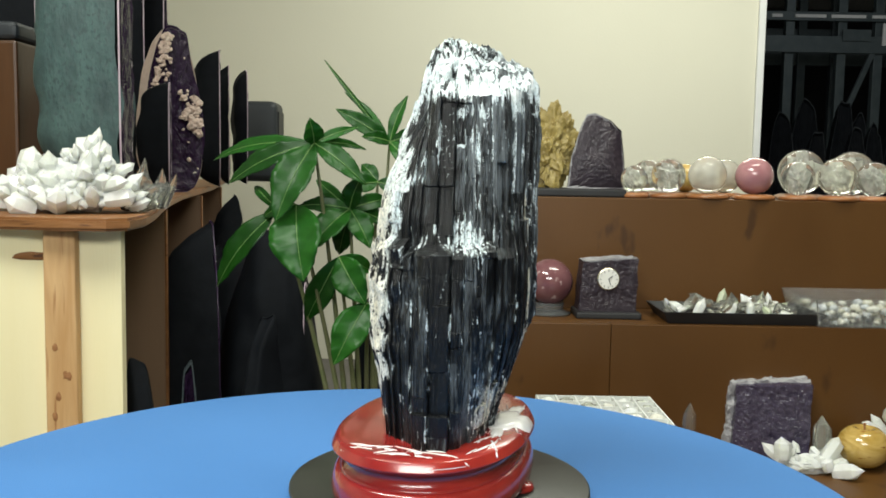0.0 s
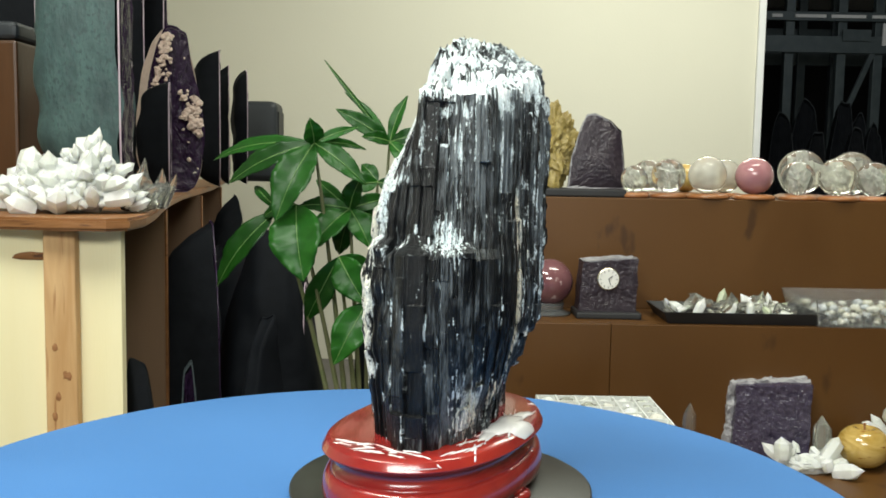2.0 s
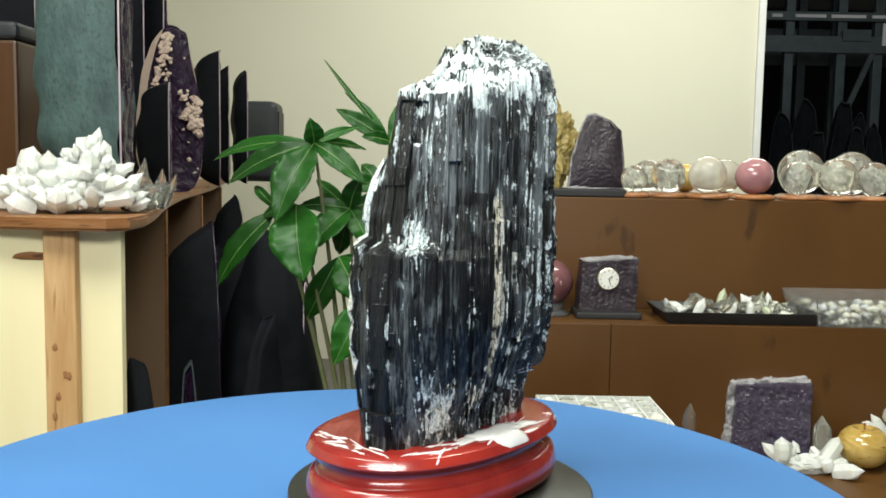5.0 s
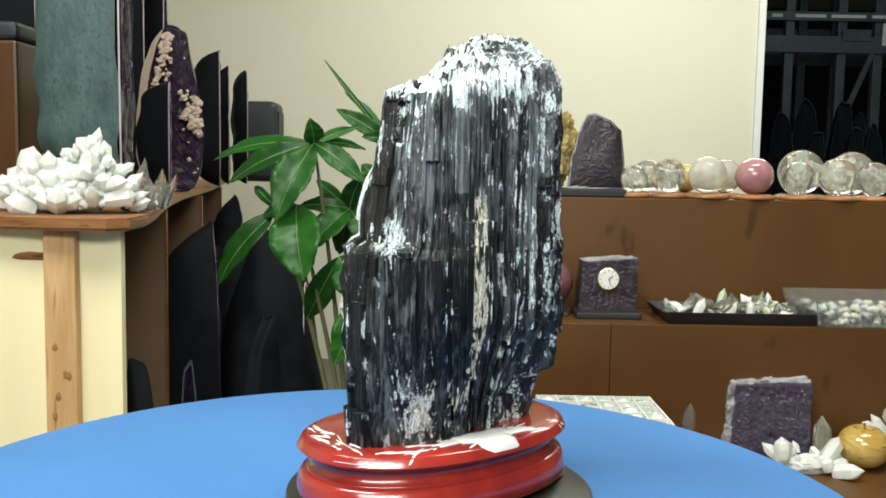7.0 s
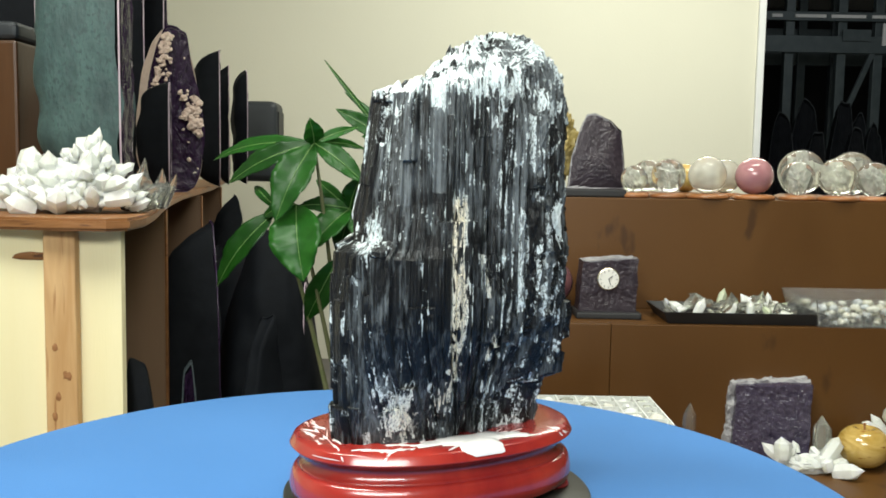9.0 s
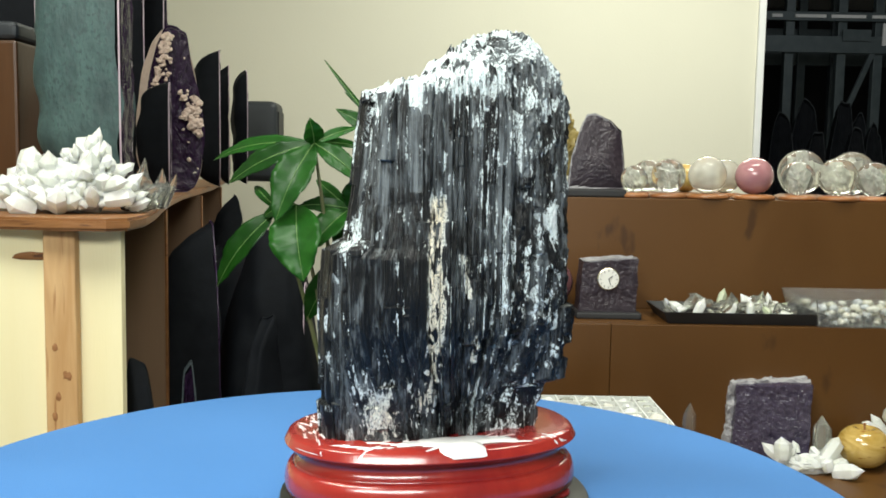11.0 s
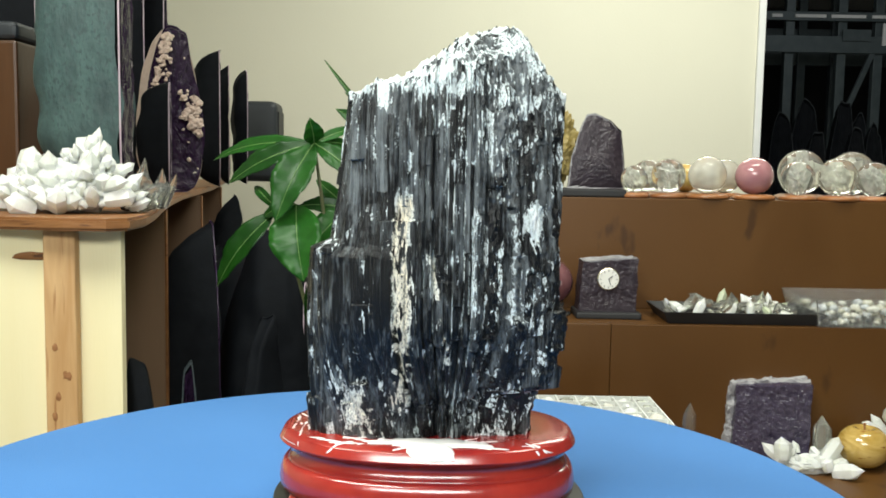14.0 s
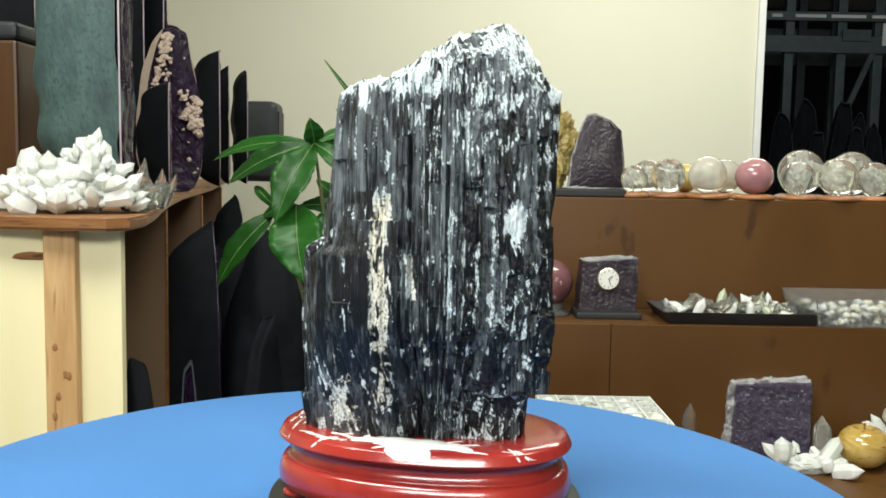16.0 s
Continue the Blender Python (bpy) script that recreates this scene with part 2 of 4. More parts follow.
# ---- the black tourmaline ----
def tourmaline_material():
    m = bpy.data.materials.new("black_tourmaline")
    m.use_nodes = True
    nt = m.node_tree
    n, link = nt.nodes, nt.links.new
    b = n["Principled BSDF"]
    co = n.new("ShaderNodeTexCoord")

    def attribute(key):
        node = n.new("ShaderNodeAttribute")
        node.attribute_name = key
        return node.outputs["Fac"]

    def noise_at(scale, stretch, rough):
        mp = n.new("ShaderNodeMapping")
        mp.inputs["Scale"].default_value = (1, 1, stretch)
        link(co.outputs["Object"], mp.inputs["Vector"])
        no = n.new("ShaderNodeTexNoise")
        no.inputs["Scale"].default_value, no.inputs["Detail"].default_value, no.inputs["Roughness"].default_value = scale, 6, rough
        link(mp.outputs[0], no.inputs["Vector"])
        return no.outputs["Fac"]

    def total(p, q):
        node = n.new("ShaderNodeMath")
        node.operation = "ADD"
        link(p, node.inputs[0])
        link(q, node.inputs[1])
        return node.outputs[0]

    def spread(value, lo, hi, to_lo=0.0, to_hi=1.0):
        node = n.new("ShaderNodeMapRange")
        for key, v in (("From Min", lo), ("From Max", hi), ("To Min", to_lo), ("To Max", to_hi)):
            node.inputs[key].default_value = v
        link(value, node.inputs[0])
        return node.outputs[0]

    def blend(factor, p, q):
        node = n.new("ShaderNodeMix")
        node.data_type = "RGBA"
        link(factor, node.inputs[0])
        for k, v in ((6, p), (7, q)):
            if isinstance(v, tuple):
                node.inputs[k].default_value = (*v, 1)
            else:
                link(v, node.inputs[k])
        return node.outputs[2]

    striae = noise_at(520, 0.05, 0.65)
    grain = noise_at(620, 0.6, 0.75)
    weather = spread(total(total(striae, attribute("tone")), noise_at(120, 0.35, 0.7)), 0.97, 1.33)
    dark = blend(weather, (0.0035, 0.0041, 0.0052), (0.150, 0.172, 0.186))
    edge = spread(total(attribute("crust"), grain), 0.94, 1.04)
    pale = blend(attribute("cream"), (0.70, 0.80, 0.84), (0.80, 0.74, 0.60))
    pale = blend(spread(grain, 0.32, 0.54), (0.22, 0.26, 0.27), pale)
    white = spread(attribute("crust"), 0.72, 0.95)
    pale = blend(white, pale, (0.88, 0.90, 0.90))
    link(blend(edge, dark, pale), b.inputs["Base Color"])
    link(spread(total(edge, weather), 0.0, 1.2, 0.29, 0.58), b.inputs["Roughness"])
    b.inputs["Specular IOR Level"].default_value = 0.40
    first = n.new("ShaderNodeBump")
    first.inputs["Strength"].default_value, first.inputs["Distance"].default_value = 0.7, 0.0013
    link(striae, first.inputs["Height"])
    second = n.new("ShaderNodeBump")
    second.inputs["Strength"].default_value, second.inputs["Distance"].default_value = 0.6, 0.0012
    link(grain, second.inputs["Height"])
    link(first.outputs[0], second.inputs["Normal"])
    link(second.outputs[0], b.inputs["Normal"])
    return m


TOURMALINE = tourmaline_material()
# height over the table, reach of the stone's section along and across its long side
SECTION = ((0.050, -0.0820, 0.1030, -0.0275, 0.0590), (0.087, -0.0850, 0.1035, -0.0305, 0.0655), (0.105, -0.0865, 0.1065, -0.0325, 0.0715),
           (0.140, -0.0870, 0.1100, -0.0360, 0.0830), (0.160, -0.0870, 0.1110, -0.0380, 0.0890), (0.183, -0.0860, 0.1110, -0.0370, 0.0915),
           (0.2145, -0.0850, 0.1110, -0.0360, 0.0915), (0.2220, -0.0700, 0.1100, -0.0310, 0.0910), (0.254, -0.0634, 0.1100, -0.0270, 0.0895),
           (0.301, -0.0580, 0.1100, -0.0195, 0.0905), (0.324, -0.0550, 0.1095, -0.0090, 0.0900), (0.347, -0.0500, 0.1080, -0.0030, 0.0885),
           (0.370, -0.0440, 0.1040, 0.0000, 0.0850), (0.400, -0.0300, 0.1000, 0.0050, 0.0800))
TOPLINE = ((-0.060, 0.335), (-0.025, 0.343), (-0.010, 0.351), (0.025, 0.378), (0.048, 0.387), (0.065, 0.390), (0.080, 0.386), (0.093, 0.368), (0.106, 0.345))
STONE_TURN = 77.0
UX, UY = math.cos(radians(STONE_TURN)), math.sin(radians(STONE_TURN))
VX, VY = UY, -UX
U0, V0 = 0.022, 0.030


def stone_top(u, v):
    """Height of the broken top over the table, highest towards one end."""
    h = float(np.interp(u, [p[0] for p in TOPLINE], [p[1] for p in TOPLINE]))
    slope = 0.4 * max(0.0, min(1.0, (u + 0.03) / 0.07))
    return h - slope * max(0.0, v - 0.022) - 0.30 * max(0.0, 0.008 - v)


def ease(x, lo, hi):
    f = max(0.0, min(1.0, (x - lo) / (hi - lo)))
    return f * f * (3 - 2 * f)


def build_stone():
    NA, NZ, NC = 960, 300, 24
    rng = random.Random(11)

    def cut_round(widths):
        cuts, a = [], 0.0
        while a < 2 * math.pi:
            cuts.append(a)
            a += rng.choice(widths) * rng.uniform(0.8, 1.2)
        return cuts + [2 * math.pi + 1e-6]

    def owners(cuts):
        out, k = [], 0
        for i in range(NA):
            a = 2 * math.pi * i / NA
            while a >= cuts[k + 1]:
                k += 1
            out.append((k, (a - cuts[k]) / (cuts[k + 1] - cuts[k]), cuts[k + 1] - cuts[k]))
        return out

    # broad bundles of crystals, single columns in them, fine ribs on the columns
    bundle_cuts, column_cuts, rib_cuts = cut_round((0.14, 0.20, 0.28, 0.36)), cut_round((0.035, 0.05, 0.07, 0.10, 0.15)), cut_round((0.012, 0.018, 0.026, 0.034))
    bundle, column, rib = owners(bundle_cuts), owners(column_cuts), owners(rib_cuts)
    bundle_depth = [rng.uniform(-0.0032, 0.0024) for _ in bundle_cuts]
    depth = [rng.uniform(-0.0022, 0.0018) for _ in column_cuts]
    tilt = [rng.uniform(-0.42, 0.42) for _ in column_cuts]
    length = [rng.choice((0.05, 0.09, 0.15, 0.25, 0.40)) for _ in column_cuts]
    tops = [rng.uniform(-0.007, 0.003) for _ in column_cuts]
    rib_depth = [rng.uniform(-0.0006, 0.0004) for _ in rib_cuts]
    zs = [s[0] for s in SECTION]
    cols = [[s[c] for s in SECTION] for c in range(1, 5)]

    def rubble(u, v, z):
        """How broken up the columns are: most towards the high end of the broad face, along the flank and at the foot."""
        wx = UX * u + VX * v
        f = 0.75 * ease(u, 0.030, 0.062) * ease(v, 0.02, 0.05) + 0.9 * ease(-wx, 0.030, 0.050) * ease(0.25 - z, 0.0, 0.04)
        f += 0.6 * ease(0.115 - z, 0.0, 0.03) * ease(u, -0.075, -0.05) * ease(v, 0.02, 0.05) + 0.35 * ease(z, 0.315, 0.345)
        return min(1.0, 0.10 + f)

    def rim(i, z):
        a = 2 * math.pi * i / NA
        (g, gf, _), (k, f, wide), (h, hf, _) = bundle[i], column[i], rib[i]
        c, s = math.cos(a), math.sin(a)
        zw = z + 0.008 * noise.noise(Vector((k * 3.7, 0.2, 0.0)))
        lo_u, hi_u, lo_v, hi_v = (float(np.interp(zw, zs, q)) for q in cols)
        hu = hi_u - U0 if c > 0 else U0 - lo_u
        hv = hi_v - V0 if s > 0 else V0 - lo_v
        e = 2.7 - 0.9 * max(0.0, min(1.0, (z - 0.27) / 0.04)) * (1.0 if c < 0 and s < 0 else 0.0)
        r = (abs(c / hu) ** e + abs(s / hv) ** e) ** (-1 / e)
        u, v = U0 + r * c, V0 + r * s
        loose = rubble(u, v, z)
        d = bundle_depth[g] + 0.0030 * noise.cell(Vector((g * 2.3, math.floor(z / 0.17 + g * 0.37), 1.5)))
        # a column is a flat, tilted face that breaks off in steps; short ones where the stone is rubble
        run = length[k] if loose < 0.5 else min(length[k], 0.055)
        cell = math.floor(z / run + k * 0.37)
        turned = tilt[k] + 0.3 * noise.cell(Vector((k * 1.9, cell, 6.5)))
        d += depth[k] + (0.0012 + 0.0030 * loose) * noise.cell(Vector((k * 1.3, cell, 0.5))) + turned * (f - 0.5) * wide * r
        d += rib_depth[h] * (1 - (2 * hf - 1) ** 4) - 0.0004 * abs(2 * hf - 1) ** 6
        d -= 0.0012 * abs(2 * f - 1) ** 8
        x, y = c * r * 100, s * r * 100
        d += 0.0012 * noise.noise(Vector((x * 0.9, y * 0.9, z * 14))) + 0.0025 * noise.noise(Vector((x * 0.35, y * 0.35, z * 12 + 3)))
        chip = noise.noise(Vector((x * 2.6, y * 2.6, z * 110)))
        d += loose * (0.0020 * chip + 0.0014 * noise.noise(Vector((x * 6, y * 6, z * 260))) + 0.0007 * noise.cell(Vector((x * 2.9, y * 2.9, z * 120))) + 0.0016 * noise.noise(Vector((x * 3.8, y * 3.8, z * 60 + 9))))
        # broken pale flank
        wx = UX * r * c + VX * r * s
        side = max(0.0, min(1.0, (-wx - 0.040) / 0.02)) * max(0.0, min(1.0, (0.245 - z) / 0.03)) * max(0.0, min(1.0, (z - 0.10) / 0.05))
        d += side * (0.005 + 0.006 * noise.noise(Vector((x * 0.7, y * 0.7, z * 55))))
        d -= 0.012 * ease(0.275 - z, 0.0, 0.05) * ease(c, 0.45, 0.8) * ease(-s, -0.15, 0.35)
        d -= 0.015 * ease(z, 0.25, 0.33) * ease(-c, 0.05, 0.5) * ease(-s, 0.05, 0.5)
        d -= 0.010 * ease(0.245 - z, 0.0, 0.03) * ease(-c, 0.15, 0.6) * ease(-s, 0.0, 0.4) + 0.006 * ease(c, 0.3, 0.7) * ease(s, 0.2, 0.6)
        # the longer columns of the broad face hang over a recessed foot
        hem = 0.003 * noise.cell(Vector((k * 1.1, 4.5, 0.5)))
        front = ease(v, 0.03, 0.06)
        under = ease(0.109 + hem - z, 0.0, 0.004) * ease(u, 0.058, 0.068) * 0.016 * (front if u < 0.09 else ease(v, 0.0, 0.03))
        under += ease(0.149 + 2 * hem - z, 0.0, 0.004) * ease(u, 0.004, 0.012) * ease(0.072 - u, 0.0, 0.008) * 0.0065 * front
        d -= under
        q = r + d
        return U0 + q * c, V0 + q * s

    def world(u, v):
        return UX * u + VX * v, UY * u + VY * v

    verts, info = [], []
    for i in range(NA):
        k, f, wide = column[i]
        u, v = rim(i, 0.34)
        top = stone_top(u, v) + tops[k] + 0.003 * noise.noise(Vector((i * 0.09, 1.0, 0)))
        foot = 0.0605 + 0.004 * noise.noise(Vector((math.cos(2 * math.pi * i / NA) * 4, math.sin(2 * math.pi * i / NA) * 4, 0)))
        seam = max(0.0, 1 - min(f, 1 - f) * wide * 0.07 / 0.0009)
        for j in range(NZ):
            z = foot + (top - foot) * j / (NZ - 1)
            u, v = rim(i, z)
            verts.append((*world(u, v), z))
            place = z / length[k] + k * 0.37
            ledge = max(0.0, 1 - (1 - place % 1.0) * length[k] / 0.004) * noise.cell(Vector((k * 2.1, math.floor(place), 8.5)))
            tone = noise.cell(Vector((k * 1.7, math.floor(place), 3.5)))
            info.append((u, v, z, top - z, ledge, tone, seam))
    faces = []
    for i in range(NA):
        p, q = i * NZ, (i + 1) % NA * NZ
        faces += [(p + j, q + j, q + j + 1, p + j + 1) for j in range(NZ - 1)]
    faces.append([i * NZ for i in range(NA)][::-1])
    cap, cap_info, cap_faces = [], [], []
    for i in range(NA):
        x1, y1, z1 = verts[i * NZ + NZ - 1]
        u1, v1 = info[i * NZ + NZ - 1][:2]
        for j in range(NC + 1):
            f = 1 - j / NC
            u, v = U0 + (u1 - U0) * f, V0 + (v1 - V0) * f
            h = stone_top(u, v) - 0.003 + 0.005 * noise.noise(Vector((u * 75, v * 75, 3))) + 0.006 * noise.cell(Vector((u * 170, v * 170, 1)))
            h += 0.004 * noise.noise(Vector((u * 260, v * 260, 5)))
            w = min(1.0, (1 - f) * 6)
            cap.append((*world(u, v), z1 * (1 - w) + h * w))
            cap_info.append((u, v, h, 0.0, 0.0, 0.5, 0.0))
        n = (i + 1) % NA
        p, q = i * (NC + 1), n * (NC + 1)
        cap_faces += [(p + j, q + j, q + j + 1, p + j + 1) for j in range(NC)]

    top_ob = empty("black_tourmaline", (AXIS_X, 0, 0.75))
    thing(top_ob, "tall striated black tourmaline crystal with white crusted top", "mineral specimen")

    def finish(name, vs, fs, rows, label):
        me = bpy.data.meshes.new(name)
        me.from_pydata(vs, [], fs)
        me.update()
        ca, cr, tn = [], [], []
        for u, v, z, below, ledge, tone, seam in rows:
            big = noise.noise(Vector((u * 30, v * 30, z * 14)))
            mid = noise.noise(Vector((u * 90 + 4, v * 90, z * 60)))
            streak = noise.noise(Vector((u * 190, v * 190, z * 12 + 7)))
            fleck = noise.noise(Vector((u * 520, v * 520, z * 100 + 2)))
            wx = UX * u + VX * v
            face = ease(v, 0.035, 0.060)
            upper, loose = ease(z, 0.20, 0.27), rubble(u, v, z)
            # weathered grey on the broad face and towards the top, deep black on the narrow end
            tn.append(0.16 * (tone - 0.5) + 0.20 * face * (0.55 + 0.45 * upper) + 0.02 * upper + 0.12 * big + 0.05 * loose - 0.08)
            # pale flecks and seam lines: mineral specks plus facet glints painted as crust
            c = 0.148 + 0.17 * big + 0.12 * max(0.0, streak) + 0.34 * max(0.0, fleck) + 0.14 * mid
            c += 0.36 * seam * max(0.0, mid + 0.40 + 0.5 * big + 0.3 * fleck) + 0.40 * ledge * (0.4 + upper) + 0.12 * loose * (0.4 + 1.4 * fleck) + 0.03 * upper
            # white crust along the broken top, thick at the narrow end
            mass = ease(0.040 - v, 0.0, 0.022) * ease(u, -0.005, 0.030)
            thick = 0.006 + 0.008 * max(0.0, big + 0.4) + 0.046 * mass * (0.6 + 0.8 * max(0.0, mid + 0.3)) + 0.006 * ease(0.03 - u, 0.0, 0.03) * (1 + mid)
            cap_f = max(0.0, 1 - below / thick)
            snow = max(mass, ease(0.045 - u, 0.0, 0.03))
            c += cap_f * (0.30 + 0.34 * snow) * (0.66 + 1.0 * mid + 0.9 * fleck)
            # pale broken flank
            flank = ease(-wx, 0.016, 0.032) if z < 0.26 else ease(-wx, 0.004, 0.016)
            c += flank * (0.30 + 0.50 * mid + 0.30 * max(0.0, big) + 0.35 * fleck) + 0.28 * flank * ease(z, 0.22, 0.29)
            # bluish cloud and band above the ledge at the narrow end
            end = ease(-u, 0.02, 0.05)
            band = math.exp(-((z - 0.224 - 0.010 * mid) / 0.011) ** 2) * end * ease(0.080 - v, 0.0, 0.02)
            cloud = math.exp(-((z - 0.268) / 0.030) ** 2) * end * ease(0.03 - v, 0.0, 0.03)
            c += 0.27 * band * (0.7 + 1.4 * mid + 0.9 * fleck) + 0.32 * cloud * (0.6 + 1.2 * mid)
            # frosted patch high on the broad face
            frost = face * ease(z, 0.27, 0.31) * ease(u, 0.000, 0.035)
            c += 0.24 * frost * (0.5 + mid + 0.8 * fleck)
            # long cream vein on the broad face, and cream crust at its foot
            broad = v > 0.045
            vein = max(0.0, 1 - abs(u + 0.012 - 0.006 * noise.noise(Vector((2, 5, z * 25)))) / 0.010) if broad else 0.0
            vein = min(1.0, 1.5 * vein)
            vein *= ease(0.262 - z, 0.0, 0.01) * ease(z, 0.085, 0.105)
            spur = max(0.0, 1 - abs(u - 0.016 - 0.16 * (0.178 - z)) / 0.005) if broad and 0.13 < z < 0.215 else 0.0
            foot = max(0.0, 1 - abs(z - 0.092) / 0.034) * max(0.0, 1 - abs(u + 0.040) / 0.034) if v > 0.02 else 0.0
            knob = math.exp(-((u - 0.088) / 0.005) ** 2 - ((z - 0.240) / 0.014) ** 2) if broad else 0.0
            low = math.exp(-((u - 0.068) / 0.012) ** 2) * ease(0.118 - z, 0.0, 0.02) if broad else 0.0
            c += 0.46 * vein * (0.80 + 0.8 * streak + 1.1 * fleck) + 0.40 * spur * (0.8 + mid) + 0.40 * foot * (0.5 + 1.3 * mid) + 0.7 * knob + 0.30 * low * (0.6 + streak)
            ca.append(max(0.0, min(c, 0.56 + 0.40 * cap_f * snow + 0.35 * knob + 0.25 * flank * max(0.0, mid))))
            cr.append(max(0.0, min(1.0, vein + foot + spur * 0.7 + 0.75 * flank * (1 - cap_f) * (1.0 if z < 0.26 else 0.3) + 0.08)))
        for key, values in (("crust", ca), ("cream", cr), ("tone", tn)):
            me.attributes.new(key, "FLOAT", "POINT").data.foreach_set("value", values)
        me.materials.append(TOURMALINE)
        ob = new(name, me)
        ob.parent = top_ob
        ob["label"] = label
        return ob

    finish("crystal_body", verts, faces, info, "black striated columns with pale veins")
    finish("crusted_top", cap, cap_faces, cap_info, "white broken crust")
    return top_ob


def spike(bm, at, way, length, radius, sides=6, spin=0.0, tip=0.35):
    """A six-sided crystal with a pointed end."""
    q = Vector(way).to_track_quat("Z", "Y").to_matrix()
    rows = ((0.85, 0.0), (1.0, 0.45), (0.94, 1 - tip))
    rings = []
    for s, f in rows:
        rings.append([bm.verts.new(Vector(at) + q @ Vector((radius * s * math.cos(spin + 2 * math.pi * k / sides) * (1.0 if k % 2 else 0.85),
                                                           radius * s * math.sin(spin + 2 * math.pi * k / sides), length * f))) for k in range(sides)])
    end = bm.verts.new(Vector(at) + q @ Vector((radius * 0.15, 0, length)))
    for a, b in zip(rings, rings[1:]):
        for k in range(sides):
            bm.faces.new((a[k], a[(k + 1) % sides], b[(k + 1) % sides], b[k]))
    for k in range(sides):
        bm.faces.new((rings[-1][k], rings[-1][(k + 1) % sides], end))
    bm.faces.new(list(reversed(rings[0])))
    return bm


stone = build_stone()


# ---- mineral builders ----
def lump(rx, ry, rz, rough=0.25, seed=0.0, subs=4, freq=1.6):
    """A broken rock that stands on z = 0."""
    bm = ball(1.0, subs)
    for v in bm.verts:
        c = v.co.copy()
        d = 1 + rough * noise.noise(c * freq + Vector((seed, seed * 2.1, 0))) + rough * 0.45 * noise.noise(c * freq * 3.1 + Vector((0, seed, 4)))
        d += rough * 0.22 * noise.noise(c * freq * 9 + Vector((seed, 1, 4)))
        v.co = Vector((c.x * rx * d, c.y * ry * d, max(-rz * 0.92, c.z * rz * d)))
    low = min(v.co.z for v in bm.verts)
    bmesh.ops.translate(bm, vec=(0, 0, -low), verts=bm.verts)
    return bm


def cluster(name, place, rx, ry, rz, count, big, material, label, seed, matrix=None, fat=0.2, lift=0.25):
    """A crowd of crystal points on a rough base."""
    rng = random.Random(seed)
    top = empty(name, place, 0)
    thing(top, label, "crystal cluster")
    part("matrix", lump(rx * 0.66, ry * 0.66, rz * 0.30, 0.35, seed), matrix or material, top)
    for i in range(count):
        a, d = rng.uniform(0, 2 * math.pi), math.sqrt(rng.random())
        x, y = math.cos(a) * d, math.sin(a) * d
        dome = math.sqrt(max(0.0, 1 - d * d)) * (0.75 + 0.4 * noise.noise(Vector((x * 2 + seed, y * 2, 0))))
        way = Vector((rng.gauss(0.35 * x, 0.6), rng.gauss(0.35 * y, 0.6), abs(rng.gauss(0.3, 0.5)) + lift))
        length = big * rng.choice((0.4, 0.5, 0.6, 0.6, 0.75, 1.0, 1.35))
        at = Vector((x * rx * 0.85, y * ry * 0.85, rz * 0.86 * dome * rng.uniform(0.25, 1.0) + length * 0.1))
        part("crystal_point", spike(bmesh.new(), at, way, length, length * fat * rng.uniform(0.7, 1.5), 6, rng.uniform(0, 1), rng.uniform(0.2, 0.4)), material, top)
    return top


